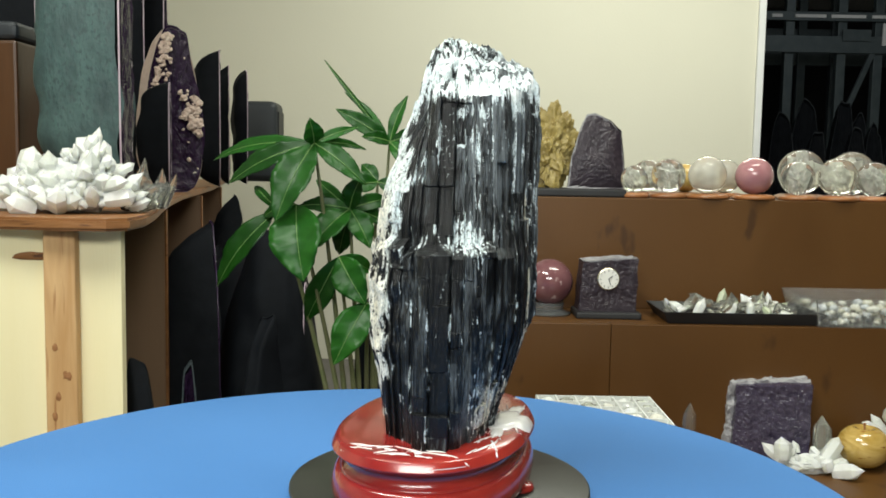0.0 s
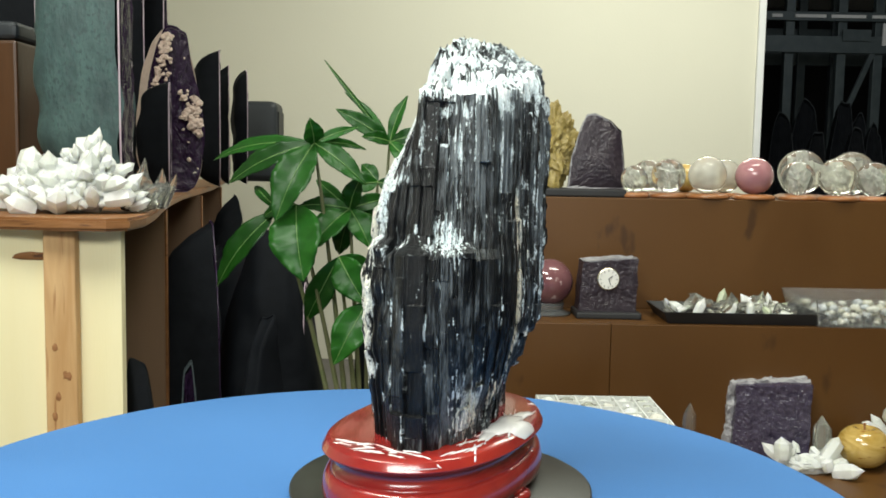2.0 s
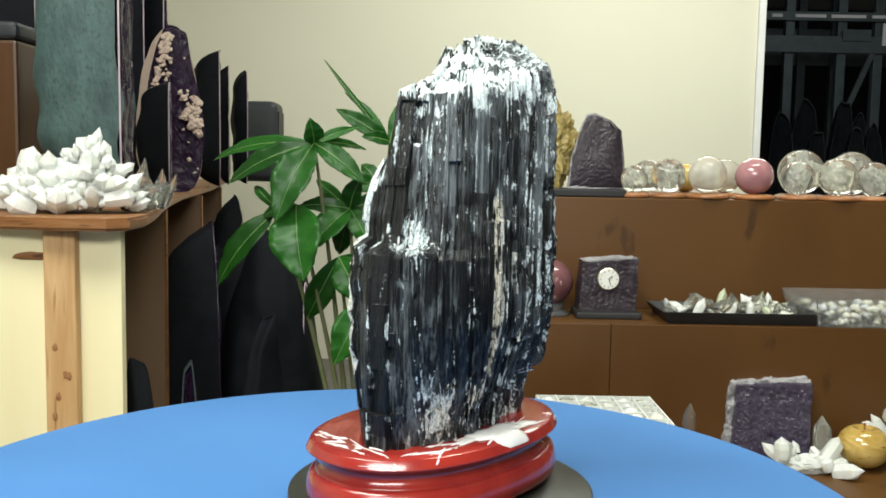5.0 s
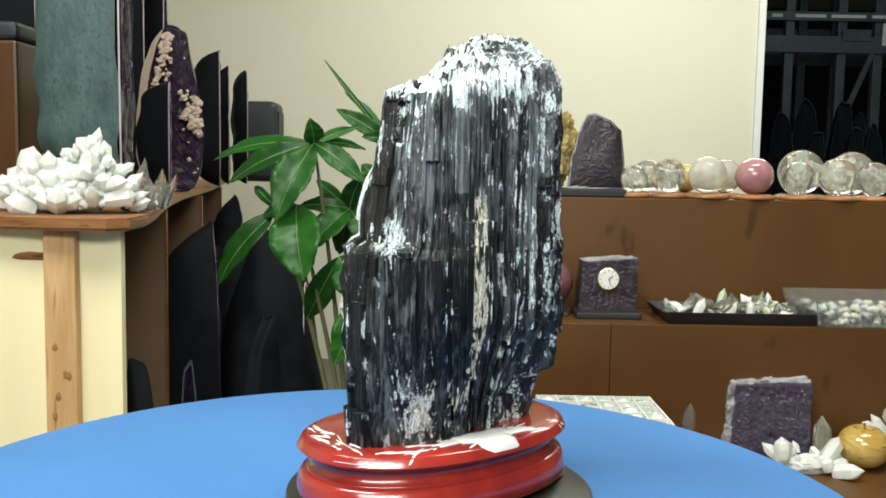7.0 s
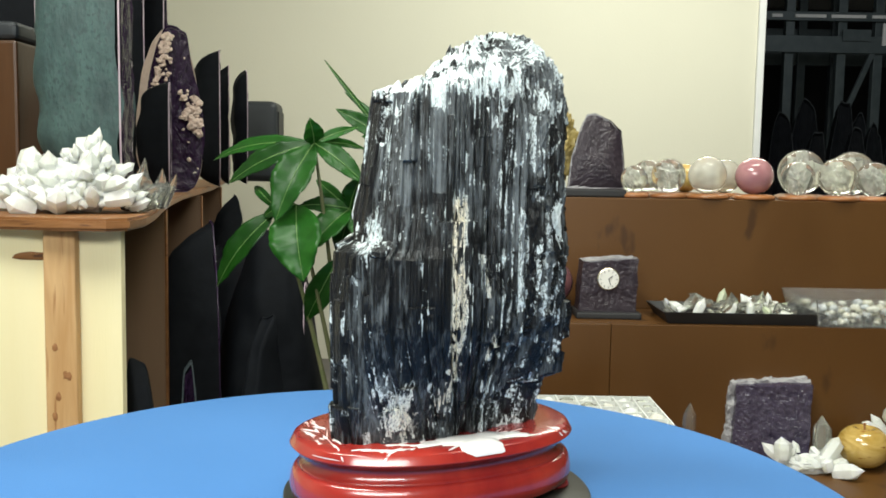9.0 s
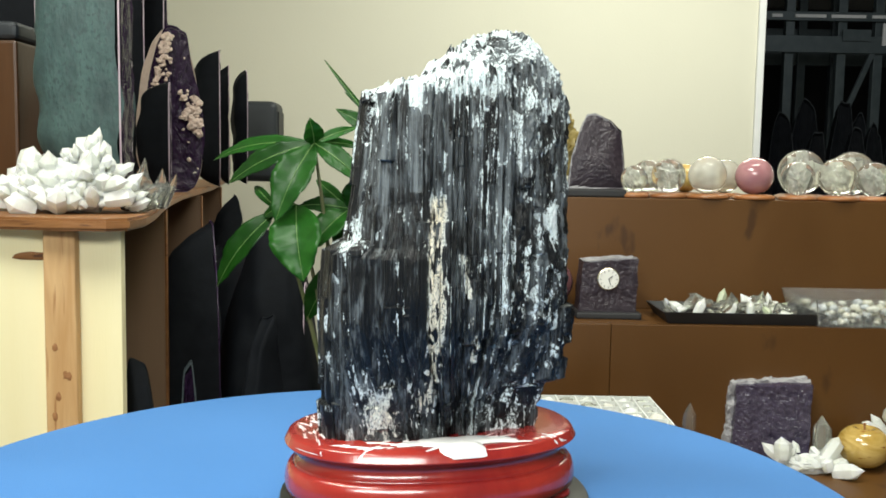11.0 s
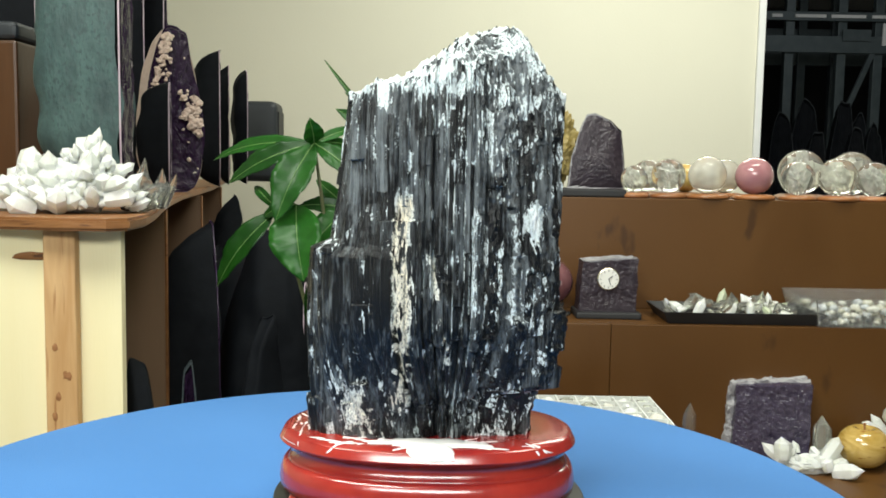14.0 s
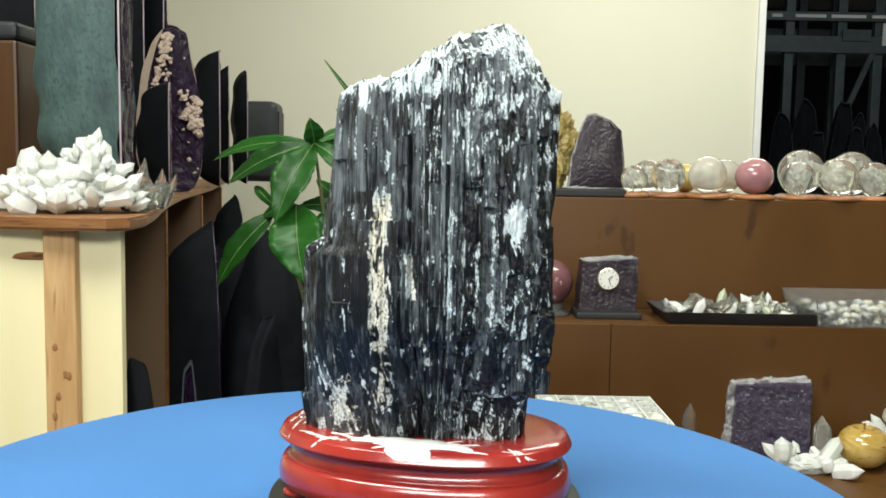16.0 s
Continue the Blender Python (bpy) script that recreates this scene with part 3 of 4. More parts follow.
def geode(name, place, turn, w, d, h, rind, rim, druse, label, seed, taper=0.45, hollow=0.03, cell=70, crust=0.004, lean=0.0, shape=None, points=0):
    """A standing geode half: rind behind, a pale rim, and a crystal-lined face towards -y before it is turned."""
    rng = random.Random(seed)
    top = empty(name, place, turn)
    thing(top, label, "geode")
    NT, NR = 72, 16
    outline = []
    for k in range(NT):
        a = 2 * math.pi * k / NT
        s, c = math.sin(a), math.cos(a)
        z = h * (0.5 - 0.5 * math.copysign(abs(c) ** 0.75, c))
        half = w / 2 * abs(s) ** 0.55 * (1 - taper * (z / h) ** 1.7)
        x = math.copysign(half, s) * (1 + 0.16 * noise.noise(Vector((s * 1.7 + seed, c * 1.7, 0)))) + lean * z
        outline.append(Vector((x, 0, max(0.0, z * (1 + 0.05 * noise.noise(Vector((seed, c * 2, s * 2))))))))
    if shape:
        ring = [Vector((x, 0, z)) for x, z in shape]
        outline = []
        for k in range(NT):
            s = k / NT * len(ring)
            a, b = ring[int(s)], ring[(int(s) + 1) % len(ring)]
            outline.append(a.lerp(b, s % 1.0) + Vector((0.002 * noise.noise(Vector((k * 0.5, seed, 0))), 0, 0)))
    mid = Vector((lean * h * 0.45, 0, h * 0.45))

    def sheet(depth, lo, hi, bumpy, spiky, back):
        bm = bmesh.new()
        rings = []
        for j in range(NR + 1):
            f = lo + (hi - lo) * j / NR
            ring = []
            for p in outline:
                q = mid + (p - mid) * f
                y = depth * (1 - f ** 8) if back else depth * (1 - f ** 3)
                n1 = noise.noise(Vector((q.x * 14 + seed, q.z * 14, 1))) * bumpy
                y += n1 if back else n1 * (1 - f)
                if spiky:
                    y -= spiky * abs(noise.cell(Vector((q.x * cell * 3 + seed, q.z * cell * 3, 2)))) * 1.6
                ring.append(bm.verts.new((q.x, y, max(0.0, q.z))))
            rings.append(ring)
        for a, b in zip(rings, rings[1:]):
            for k in range(NT):
                f4 = (a[k], a[(k + 1) % NT], b[(k + 1) % NT], b[k])
                bm.faces.new(f4 if not back else f4[::-1])
        try:
            bm.faces.new(rings[0][::-1] if not back else rings[0])
        except ValueError:
            pass
        return bm

    part("rind", sheet(d, 0.03, 1.0, 0.012, 0, True), rind, top, smooth=True)
    bm = bmesh.new()
    a = [bm.verts.new(p + Vector((0, 0.0015, 0))) for p in outline]
    b = [bm.verts.new(mid + (p - mid) * 1.004 + Vector((0, -0.0015, 0))) for p in outline]
    lip = Vector((1 - 0.006 / (w * 0.5), 1, 1 - 0.006 / (h * 0.5)))
    c = [bm.verts.new(mid + (p - mid) * lip + Vector((0, -0.001, 0))) for p in outline]
    for k in range(NT):
        n = (k + 1) % NT
        bm.faces.new((a[k], a[n], b[n], b[k]))
        bm.faces.new((b[k], b[n], c[n], c[k]))
    part("rim", bm, rim, top)
    face = sheet(hollow, 0.03, 0.965, 0.010, crust, False)
    for k in range(points):
        p = outline[rng.randrange(NT)]
        f = math.sqrt(rng.uniform(0.01, 0.9))
        q = mid + (p - mid) * f
        s = rng.uniform(0.5, 1.0) * w * 0.028
        spike(face, (q.x, hollow * (1 - f ** 3) + s * 0.3, max(s, q.z)), (rng.uniform(-0.6, 0.6), -1, rng.uniform(-0.5, 0.6)), s * 1.7, s * 0.55, 5, rng.random(), 0.5)
    part("crystal_lining", face, druse, top)
    return top


QUARTZ = mat("milky_white_quartz", (0.84, 0.88, 0.82), 0.14, (0.95, 0.97, 0.92), 38, 0.5, random=0.05, glass=0.30, ior=1.5, sub=0.8, bump=0.4, bump_scale=110)
CLEAR = mat("clear_quartz", (0.96, 0.97, 0.94), 0.05, (0.88, 0.89, 0.84), 60, 0.5, glass=0.94, ior=1.48)
SMOKY = mat("cloudy_clear_quartz", (0.96, 0.96, 0.90), 0.05, (0.84, 0.85, 0.75), 60, 0.5, glass=0.9, ior=1.46)
MILKY = mat("hazy_quartz", (0.90, 0.88, 0.80), 0.08, (0.80, 0.76, 0.64), 40, 0.5, glass=0.6, ior=1.45)
WISP = mat("white_veil", (0.75, 0.75, 0.70), 0.3, (0.9, 0.9, 0.86), 80, glass=0.55, ior=1.2)
ROSE = mat("rose_quartz", (0.30, 0.125, 0.145), 0.10, (0.46, 0.24, 0.25), 26, 0.5, coat=0.5, sub=0.2)
PINKPOLISH = mat("dusky_pink_stone", (0.13, 0.050, 0.058), 0.10, (0.20, 0.090, 0.095), 45, 0.5, coat=0.5, speck=(0.42, 0.30, 0.29), speck_scale=70, speck_at=0.66)
# pale specks in the three amethyst druses paint crystal sparkle into the colour
AMETHYST = mat("purple_amethyst_druse", (0.009, 0.004, 0.014), 0.14, (0.036, 0.016, 0.050), 120, 0.5, spec=0.4, bump=0.6, bump_scale=300, speck=(0.40, 0.34, 0.46), speck_scale=230, speck_at=0.72)
PALEAMETHYST = mat("deep_violet_amethyst_druse", (0.022, 0.016, 0.038), 0.2, (0.070, 0.056, 0.095), 130, 0.5, spec=0.8, bump=0.35, bump_scale=420, speck=(0.7, 0.68, 0.74), speck_scale=360, speck_at=0.68)
GREYAMETHYST = mat("dark_grey_amethyst_druse", (0.018, 0.012, 0.018), 0.3, (0.044, 0.032, 0.042), 110, 0.5, bump=0.35, bump_scale=420, speck=(0.36, 0.32, 0.38), speck_scale=360, speck_at=0.70)
RIM = mat("lilac_agate_rim", (0.36, 0.26, 0.33), 0.4, (0.50, 0.42, 0.46), 40)
PALERIM = mat("pale_grey_agate_rim", (0.17, 0.165, 0.18), 0.45, (0.40, 0.39, 0.40), 90, 0.6, bump=0.5)
PEACH = mat("peach_calcite_crust", (0.50, 0.36, 0.29), 0.6, (0.66, 0.54, 0.47), 50, bump=0.8, bump_scale=120, sub=0.1)
BLACKRIND = mat("black_painted_rind", (0.0050, 0.0060, 0.0080), 0.7, (0.0100, 0.0115, 0.0145), 30, bump=0.25, bump_scale=50, spec=0.08)
TEALRIND = mat("teal_grey_basalt_rind", (0.018, 0.040, 0.043), 0.6, (0.058, 0.115, 0.110), 26, 0.5, bump=0.7, bump_scale=80, stretch=(1, 1, 0.6), speck=(0.030, 0.058, 0.060), speck_scale=170, speck_at=0.56)
YELLOWROCK = mat("mustard_yellow_crystal", (0.17, 0.115, 0.018), 0.4, (0.42, 0.33, 0.12), 70, 0.6, bump=0.9, bump_scale=120)
RINGWOOD = mat("orange_brown_turned_wood", (0.24, 0.085, 0.025), 0.3, (0.34, 0.14, 0.05), 12, coat=0.4, random=0.25)
ONYX = mat("banded_yellow_onyx", (0.34, 0.20, 0.030), 0.14, (0.62, 0.44, 0.15), 16, 0.6, coat=0.7, stretch=(1, 1, 2.5), distort=2.0, speck=(0.25, 0.10, 0.02), speck_scale=30, speck_at=0.64)
WHITEPLASTIC = mat("white_plastic", (0.72, 0.73, 0.70), 0.4, (0.62, 0.63, 0.60), 20)
CLEARPLASTIC = mat("clear_plastic", (0.93, 0.95, 0.95), 0.12, None, glass=0.92, ior=1.2)
DIAL = mat("white_clock_dial", (0.80, 0.79, 0.74), 0.35, (0.75, 0.74, 0.69), 30)
BRASS = mat("pale_gold_bezel", (0.62, 0.56, 0.42), 0.25, metal=1.0)
STEEL = mat("blue_grey_rack_steel", (0.060, 0.080, 0.088), 0.5, (0.10, 0.125, 0.135), 12, metal=0.3)

# ---- stepped display shelf ----
shelf = empty("stepped_display_shelf", (0, 0, 0))
thing(shelf, "brown stained plywood display shelf in three steps", "shelf")
SX0, SX1 = 0.10, 1.30
MID_Y, TOP_Y, LOW_Y = 0.69, 0.85, 0.40
for x0, x1 in ((SX0, 0.2995), (0.3003, SX1)):
    part("riser", box(x0, x1, MID_Y, MID_Y + 0.018, 0.574, 0.7825, 0.0012), SHELF_WOOD, shelf)
part("riser", box(SX0, SX1, TOP_Y, TOP_Y + 0.018, 0.783, 0.9805, 0.0012), SHELF_WOOD, shelf)
part("riser", box(SX0, SX1, LOW_Y, LOW_Y + 0.018, 0.0, 0.556, 0.0015), SHELF_WOOD, shelf)
part("tread", box(SX0, SX1, MID_Y + 0.0185, TOP_Y + 0.017, 0.765, 0.783, 0.002), SHELF_WOOD, shelf)
part("tread", box(SX0, SX1, TOP_Y + 0.0185, 1.08, 0.963, 0.981, 0.002), SHELF_WOOD, shelf)
part("tread", box(SX0, SX1, LOW_Y - 0.006, MID_Y + 0.017, 0.556, 0.574, 0.002), SHELF_WOOD, shelf)
part("end_panel", box(SX0 - 0.018, SX0 - 0.0005, LOW_Y, 1.08, 0.0, 0.5555, 0.002), SHELF_WOOD, shelf)
part("end_panel", box(SX0 - 0.018, SX0 - 0.0005, MID_Y, 1.08, 0.556, 0.7645, 0.002), SHELF_WOOD, shelf)
part("end_panel", box(SX0 - 0.018, SX0 - 0.0005, TOP_Y, 1.08, 0.765, 0.9625, 0.002), SHELF_WOOD, shelf)
part("back_panel", box(SX0, SX1, 1.062, 1.08, 0.0, 0.9625, 0.001), SHELF_WOOD, shelf)

# ---- spheres on the top step ----
def ring_stand(place, r, material=RINGWOOD, label="small turned wooden ring stand under a crystal sphere"):
    bm = lathe([(r * 0.95, 0.0), (r * 1.0, 0.003), (r * 0.97, 0.006), (r * 0.8, 0.0092), (r * 0.6, 0.0095)], 32)
    ob = part("ring_stand", bm, material, smooth=True)
    ob.matrix_basis = pose(*place)
    return thing(ob, label, "stand", "ring stands on the top step")


def sphere(x, y, r, material, label, base=0.981, stand_r=1.12):
    ring_stand((x, y, base), r * stand_r)
    ob = part("crystal_sphere", ball(r, 5), material, smooth=True)
    if material in (CLEAR, SMOKY, MILKY):
        bm = lump(r * 0.5, r * 0.35, r * 0.4, 0.9, x * 40, 3, 2.4)
        bm.transform(pose(0, 0, -r * 0.45))
        part("inclusion", bm, WISP, ob, "cloudy white veil inside")
    ob.matrix_basis = pose(x, y, base + 0.0090 + r * 0.985, 40 * x, 70 * y, 900 * x)
    return thing(ob, label, "sphere", "polished spheres on the top step")


CLEARL = "polished clear quartz sphere on a wooden ring"
for x, y, r, m, label in ((0.368, 0.88, 0.0245, SMOKY, CLEARL), (0.431, 0.89, 0.031, CLEAR, CLEARL), (0.499, 0.88, 0.034, MILKY, "milky white quartz sphere on a wooden ring"),
                          (0.583, 0.88, 0.0335, ROSE, "pink rose quartz sphere on a wooden ring"), (0.663, 0.885, 0.0305, CLEAR, CLEARL), (0.733, 0.88, 0.034, SMOKY, "yellowish cloudy quartz sphere on a ring"),
                          (0.800, 0.885, 0.031, CLEAR, CLEARL), (0.866, 0.885, 0.032, CLEAR, CLEARL),
                          (0.410, 0.96, 0.030, SMOKY, CLEARL), (0.555, 0.965, 0.032, MILKY, "milky white quartz sphere on a wooden ring"), (0.700, 0.965, 0.042, CLEAR, "large clear quartz sphere on a ring"),
                          (0.798, 0.97, 0.041, CLEAR, "large clear quartz sphere on a ring"), (0.482, 0.965, 0.027, ONYX, "small yellow onyx sphere on a ring")):
    sphere(x, y, r, m, label)

plinth = part("black_plinth", box(0.190, 0.352, 0.862, 0.99, 0.0, 0.014, 0.003), BLACK)
plinth.matrix_basis = pose(0, 0, 0.981)
thing(plinth, "thin black display plinth on the top step", "plinth")
yellow = empty("yellow_crystal_rock", (0.222, 0.935, 0.995))
thing(yellow, "rough mustard yellow crystal rock on a black plinth", "mineral specimen")
bm = lump(0.040, 0.022, 0.073, 0.5, 5.0, 5, 2.2)
part("rock", bm, YELLOWROCK, yellow)
geode("amethyst_piece", (0.303, 0.905, 0.995), 0, 0.104, 0.035, 0.136, GREYAMETHYST, PALERIM, GREYAMETHYST, "dark grey amethyst slab standing on a black plinth", 21, 0.42, -0.006, 80, 0.0008,
      shape=((-0.052, 0.0), (-0.046, 0.055), (-0.030, 0.112), (-0.020, 0.134), (-0.004, 0.136), (0.022, 0.124), (0.042, 0.105), (0.047, 0.070), (0.052, 0.025), (0.050, 0.0), (0.0, 0.0)))

# ---- middle step ----
pink = part("pink_sphere", ball(0.0395, 5), PINKPOLISH, smooth=True)
pink.matrix_basis = pose(0.209, 0.78, 0.783 + 0.018 + 0.037)
thing(pink, "dusky pink polished stone sphere on a ring stand", "sphere")
bm = lathe([(0.036, 0.0), (0.037, 0.003), (0.028, 0.006), (0.024, 0.010), (0.026, 0.0205), (0.022, 0.0205)], 40)
ob = part("ring_stand", bm, CLEARPLASTIC, smooth=True)
ob.matrix_basis = pose(0.209, 0.78, 0.783)
thing(ob, "clear ring stand under a pink sphere", "stand")

clock = empty("amethyst_clock", (0.303, 0.765, 0.783))
thing(clock, "amethyst block clock with a small white dial", "clock")
part("base", box(-0.054, 0.054, -0.035, 0.04, 0.0, 0.011, 0.003), BLACK, clock)


def block(x0, x1, y0, y1, z0, z1, skew, seed, cuts=26, rough=0.004):
    bm = box(x0, x1, y0, y1, z0, z1)
    bmesh.ops.subdivide_edges(bm, edges=bm.edges[:], cuts=cuts, use_grid_fill=True)
    for v in bm.verts:
        f = (v.co.z - z0) / (z1 - z0)
        n = Vector((noise.noise(v.co * 45 + Vector((seed, 0, 0))), noise.noise(v.co * 45 + Vector((0, seed, 3))), noise.noise(v.co * 45 + Vector((5, 0, seed)))))
        c = Vector((noise.noise(v.co * 190), noise.noise(v.co * 190 + Vector((3, 1, 0))), noise.noise(v.co * 190 + Vector((0, 7, 0)))))
        w = min(1.0, f * 6)
        v.co += n * rough * w + c * rough * 0.6 * w
        v.co.x += skew * f * (1 if v.co.x < 0 else 0.2)
        v.co.z += 0.08 * v.co.x * f
    return bm


part("amethyst_body", block(-0.049, 0.047, -0.022, 0.03, 0.011, 0.096, 0.006, 3, 36, 0.0016), GREYAMETHYST, clock)
bm = block(-0.043, 0.045, -0.018, 0.030, 0.0950, 0.0985, 0.0, 5, 12, 0.003)
part("pale_edge", bm, PALERIM, clock)
bm = lathe([(0.0185, 0.0), (0.0195, 0.004), (0.018, 0.0058), (0.0165, 0.006)], 40)
bm.transform(pose(-0.001, -0.019, 0.066, 90, 0, 0))
bezel = part("bezel", bm, BRASS, clock, smooth=True)
bm = lathe([(0.0168, 0.0), (0.0168, 0.0066)], 40)
bm.transform(pose(-0.001, -0.019, 0.066, 90, 0, 0))
part("dial", bm, DIAL, clock, "white clock dial")
for a, ln, wd in ((50, 0.008, 0.0012), (160, 0.012, 0.0009)):
    bm = box(-wd / 2, wd / 2, -0.0005, 0.0005, 0, ln)
    bm.transform(pose(-0.001, -0.0266, 0.066, 0, a, 0))
    part("clock_pointer", bm, BLACK, clock)
for k in range(12):
    bm = box(-0.0005, 0.0005, -0.0004, 0.0004, 0.0125, 0.0150)
    bm.transform(pose(-0.001, -0.0262, 0.066, 0, 30 * k, 0))
    part("hour_mark", bm, BLACK, clock)


def tray(name, place, turn, w, d, h, material, label, wall=0.003, flare=0.012, rim=0.003):
    top = empty(name, place, turn)
    thing(top, label, "tray")
    part("tray_floor", box(-w / 2, w / 2, -d / 2, d / 2, 0, wall, 0.001), material, top)
    for sx, sy in ((0, -1), (0, 1), (-1, 0), (1, 0)):
        bm = bmesh.new()
        if sy:
            q = [(-w / 2, sy * d / 2, 0), (w / 2, sy * d / 2, 0), (w / 2 + flare, sy * (d / 2 + flare), h), (-w / 2 - flare, sy * (d / 2 + flare), h)]
        else:
            q = [(sx * w / 2, -d / 2, 0), (sx * w / 2, d / 2, 0), (sx * (w / 2 + flare), d / 2 + flare, h), (sx * (w / 2 + flare), -d / 2 - flare, h)]
        out = [bm.verts.new(p) for p in q]
        inn = [bm.verts.new((p[0] - sx * rim, p[1] - sy * rim, p[2] + (wall if k < 2 else 0))) for k, p in enumerate(q)]
        for k in range(4):
            bm.faces.new((out[k], out[(k + 1) % 4], inn[(k + 1) % 4], inn[k]))
        bm.faces.new(out)
        bm.faces.new(inn[::-1])
        bmesh.ops.recalc_face_normals(bm, faces=bm.faces[:])
        part("tray_side", bm, material, top)
    return top


tray("black_tray", (0.515, 0.755, 0.783), 0, 0.240, 0.105, 0.020, BLACK, "shallow black tray of small quartz points")
rng = random.Random(8)
GREENISH = mat("pale_green_stone", (0.30, 0.36, 0.22), 0.35, (0.50, 0.52, 0.40), 50)
for i in range(64):
    x, y = rng.uniform(0.405, 0.625), rng.uniform(0.71, 0.80)
    big = rng.choice((0.010, 0.014, 0.017, 0.022))
    way = (rng.uniform(-1, 1), rng.uniform(-0.6, 0.6), rng.uniform(0.0, 0.35))
    pile = 0.020 * (1 - abs((x - 0.515) / 0.13) ** 2) * rng.random()
    ob = part("quartz_point", spike(bmesh.new(), (0, 0, 0), way, big * 1.5, big * 0.36, 6, rng.random()), rng.choice((QUARTZ, SMOKY, CLEAR, SMOKY, GREENISH)))
    ob.matrix_basis = pose(x, y, 0.783 + 0.003 + big * 0.3 + pile)
    thing(ob, "small loose quartz point lying in a tray", "crystal", "quartz points in the black tray")
for x, y, dx, h, m in ((0.447, 0.735, 0.5, 0.036, QUARTZ), (0.520, 0.76, -0.15, 0.040, CLEAR), (0.560, 0.77, 0.3, 0.042, SMOKY), (0.535, 0.73, 0.1, 0.03, QUARTZ), (0.500, 0.735, 0.6, 0.03, QUARTZ), (0.585, 0.745, -0.4, 0.032, SMOKY)):
    ob = part("quartz_point", spike(bmesh.new(), (0, 0, 0), (dx, 0.1, 1), h, h * 0.25, 6, x), m)
    ob.matrix_basis = pose(x, y, 0.789)
    thing(ob, "larger upright quartz point standing in a tray", "crystal", "quartz points in the black tray")

tray("clear_plastic_box", (0.735, 0.755, 0.783), 0, 0.200, 0.125, 0.046, CLEARPLASTIC, "clear plastic box of small tumbled stones", 0.002, 0.012, 0.002)
PEBBLES = [mat("tumbled_" + k, c, 0.2, tuple(min(1, q * 1.4) for q in c), 60, coat=0.4) for k, c in
           (("white", (0.55, 0.54, 0.48)), ("grey", (0.42, 0.44, 0.45)), ("red", (0.42, 0.03, 0.02)), ("blue", (0.03, 0.10, 0.32)), ("yellow", (0.62, 0.42, 0.03)), ("green", (0.06, 0.22, 0.08)), ("clear", (0.42, 0.41, 0.33)))]
for i in range(110):
    x, y = rng.uniform(0.645, 0.83), rng.uniform(0.70, 0.81)
    s = rng.uniform(0.005, 0.010)
    m = PEBBLES[rng.choice((0, 6, 0, 1, 6, 6, 1))] if x < 0.765 or rng.random() < 0.5 else rng.choice(PEBBLES)
    ob = part("tumbled_stone", lump(s, s * 0.8, s * 0.7, 0.3, i * 1.7, 2), m, smooth=True)
    ob.matrix_basis = pose(x, y, 0.785 + rng.choice((0.0, 0.008, 0.016)), 0, 0, rng.uniform(0, 360))
    thing(ob, "small tumbled stone in a clear plastic box", "pebble", "tumbled stones in the plastic box")

# ---- lowest step ----
carton = empty("white_sorting_box", (0.26, 0.485, 0.574))
thing(carton, "white box with open compartments of pale stones", "sorting box")
part("box_body", box(-0.095, 0.075, -0.078, 0.072, 0.0, 0.112, 0.003), WHITEPLASTIC, carton)
for k in range(7):
    part("divider", box(-0.092 + 0.0275 * k - 0.001, -0.092 + 0.0275 * k + 0.001, -0.075, 0.07, 0.112, 0.125), WHITEPLASTIC, carton)
for k in range(6):
    part("divider", box(-0.094, 0.074, -0.076 + 0.029 * k - 0.001, -0.076 + 0.029 * k + 0.001, 0.112, 0.1245), WHITEPLASTIC, carton)
for i in range(6):
    for j in range(5):
        s = rng.uniform(0.008, 0.011)
        ob = part("pale_stone", lump(s, s, s * 0.7, 0.4, i * 3 + j * 1.3, 2), rng.choice((QUARTZ, PEBBLES[0], SMOKY, WHITEPLASTIC)))
        ob.matrix_basis = pose(0.26 - 0.078 + 0.0275 * i, 0.485 - 0.0615 + 0.029 * j, 0.574 + 0.112, 0, 0, 40 * i)
        thing(ob, "pale stone in a white sorting box", "pebble", "stones in the sorting box")
ob = part("crystal_tower", spike(bmesh.new(), (0, 0, 0), (0.02, 0, 1), 0.106, 0.0105, 6, 0.3, 0.2), CLEAR)
ob.matrix_basis = pose(0.405, 0.60, 0.574)
thing(ob, "slim clear quartz tower on the lowest step", "crystal")

amblock = empty("amethyst_block", (0.553, 0.672, 0.574), -8)
thing(amblock, "pale-rimmed purple amethyst block on the lowest step", "geode")
part("crystal_lining", block(-0.058, 0.060, -0.020, -0.002, 0.0, 0.121, 0.004, 9, 44, 0.0018), PALEAMETHYST, amblock)
part("rim", block(-0.072, 0.058, -0.004, 0.03, 0.0, 0.124, 0.012, 12, 24, 0.005), PALERIM, amblock)
cluster("quartz_cluster", (0.590, 0.600, 0.574), 0.062, 0.028, 0.046, 22, 0.034, QUARTZ, "white quartz cluster on the lowest step", 31, fat=0.36, lift=0.1)
ob = part("crystal_point", spike(bmesh.new(), (0, 0, 0), (0.0, 0.05, 1), 0.082, 0.016, 6, 0.3, 0.25), SMOKY)
ob.matrix_basis = pose(0.622, 0.622, 0.574)
thing(ob, "upright clear quartz point behind a cluster", "crystal")
cluster("quartz_cluster", (0.755, 0.665, 0.574), 0.055, 0.04, 0.10, 22, 0.06, QUARTZ, "tall white quartz cluster on the lowest step", 37)

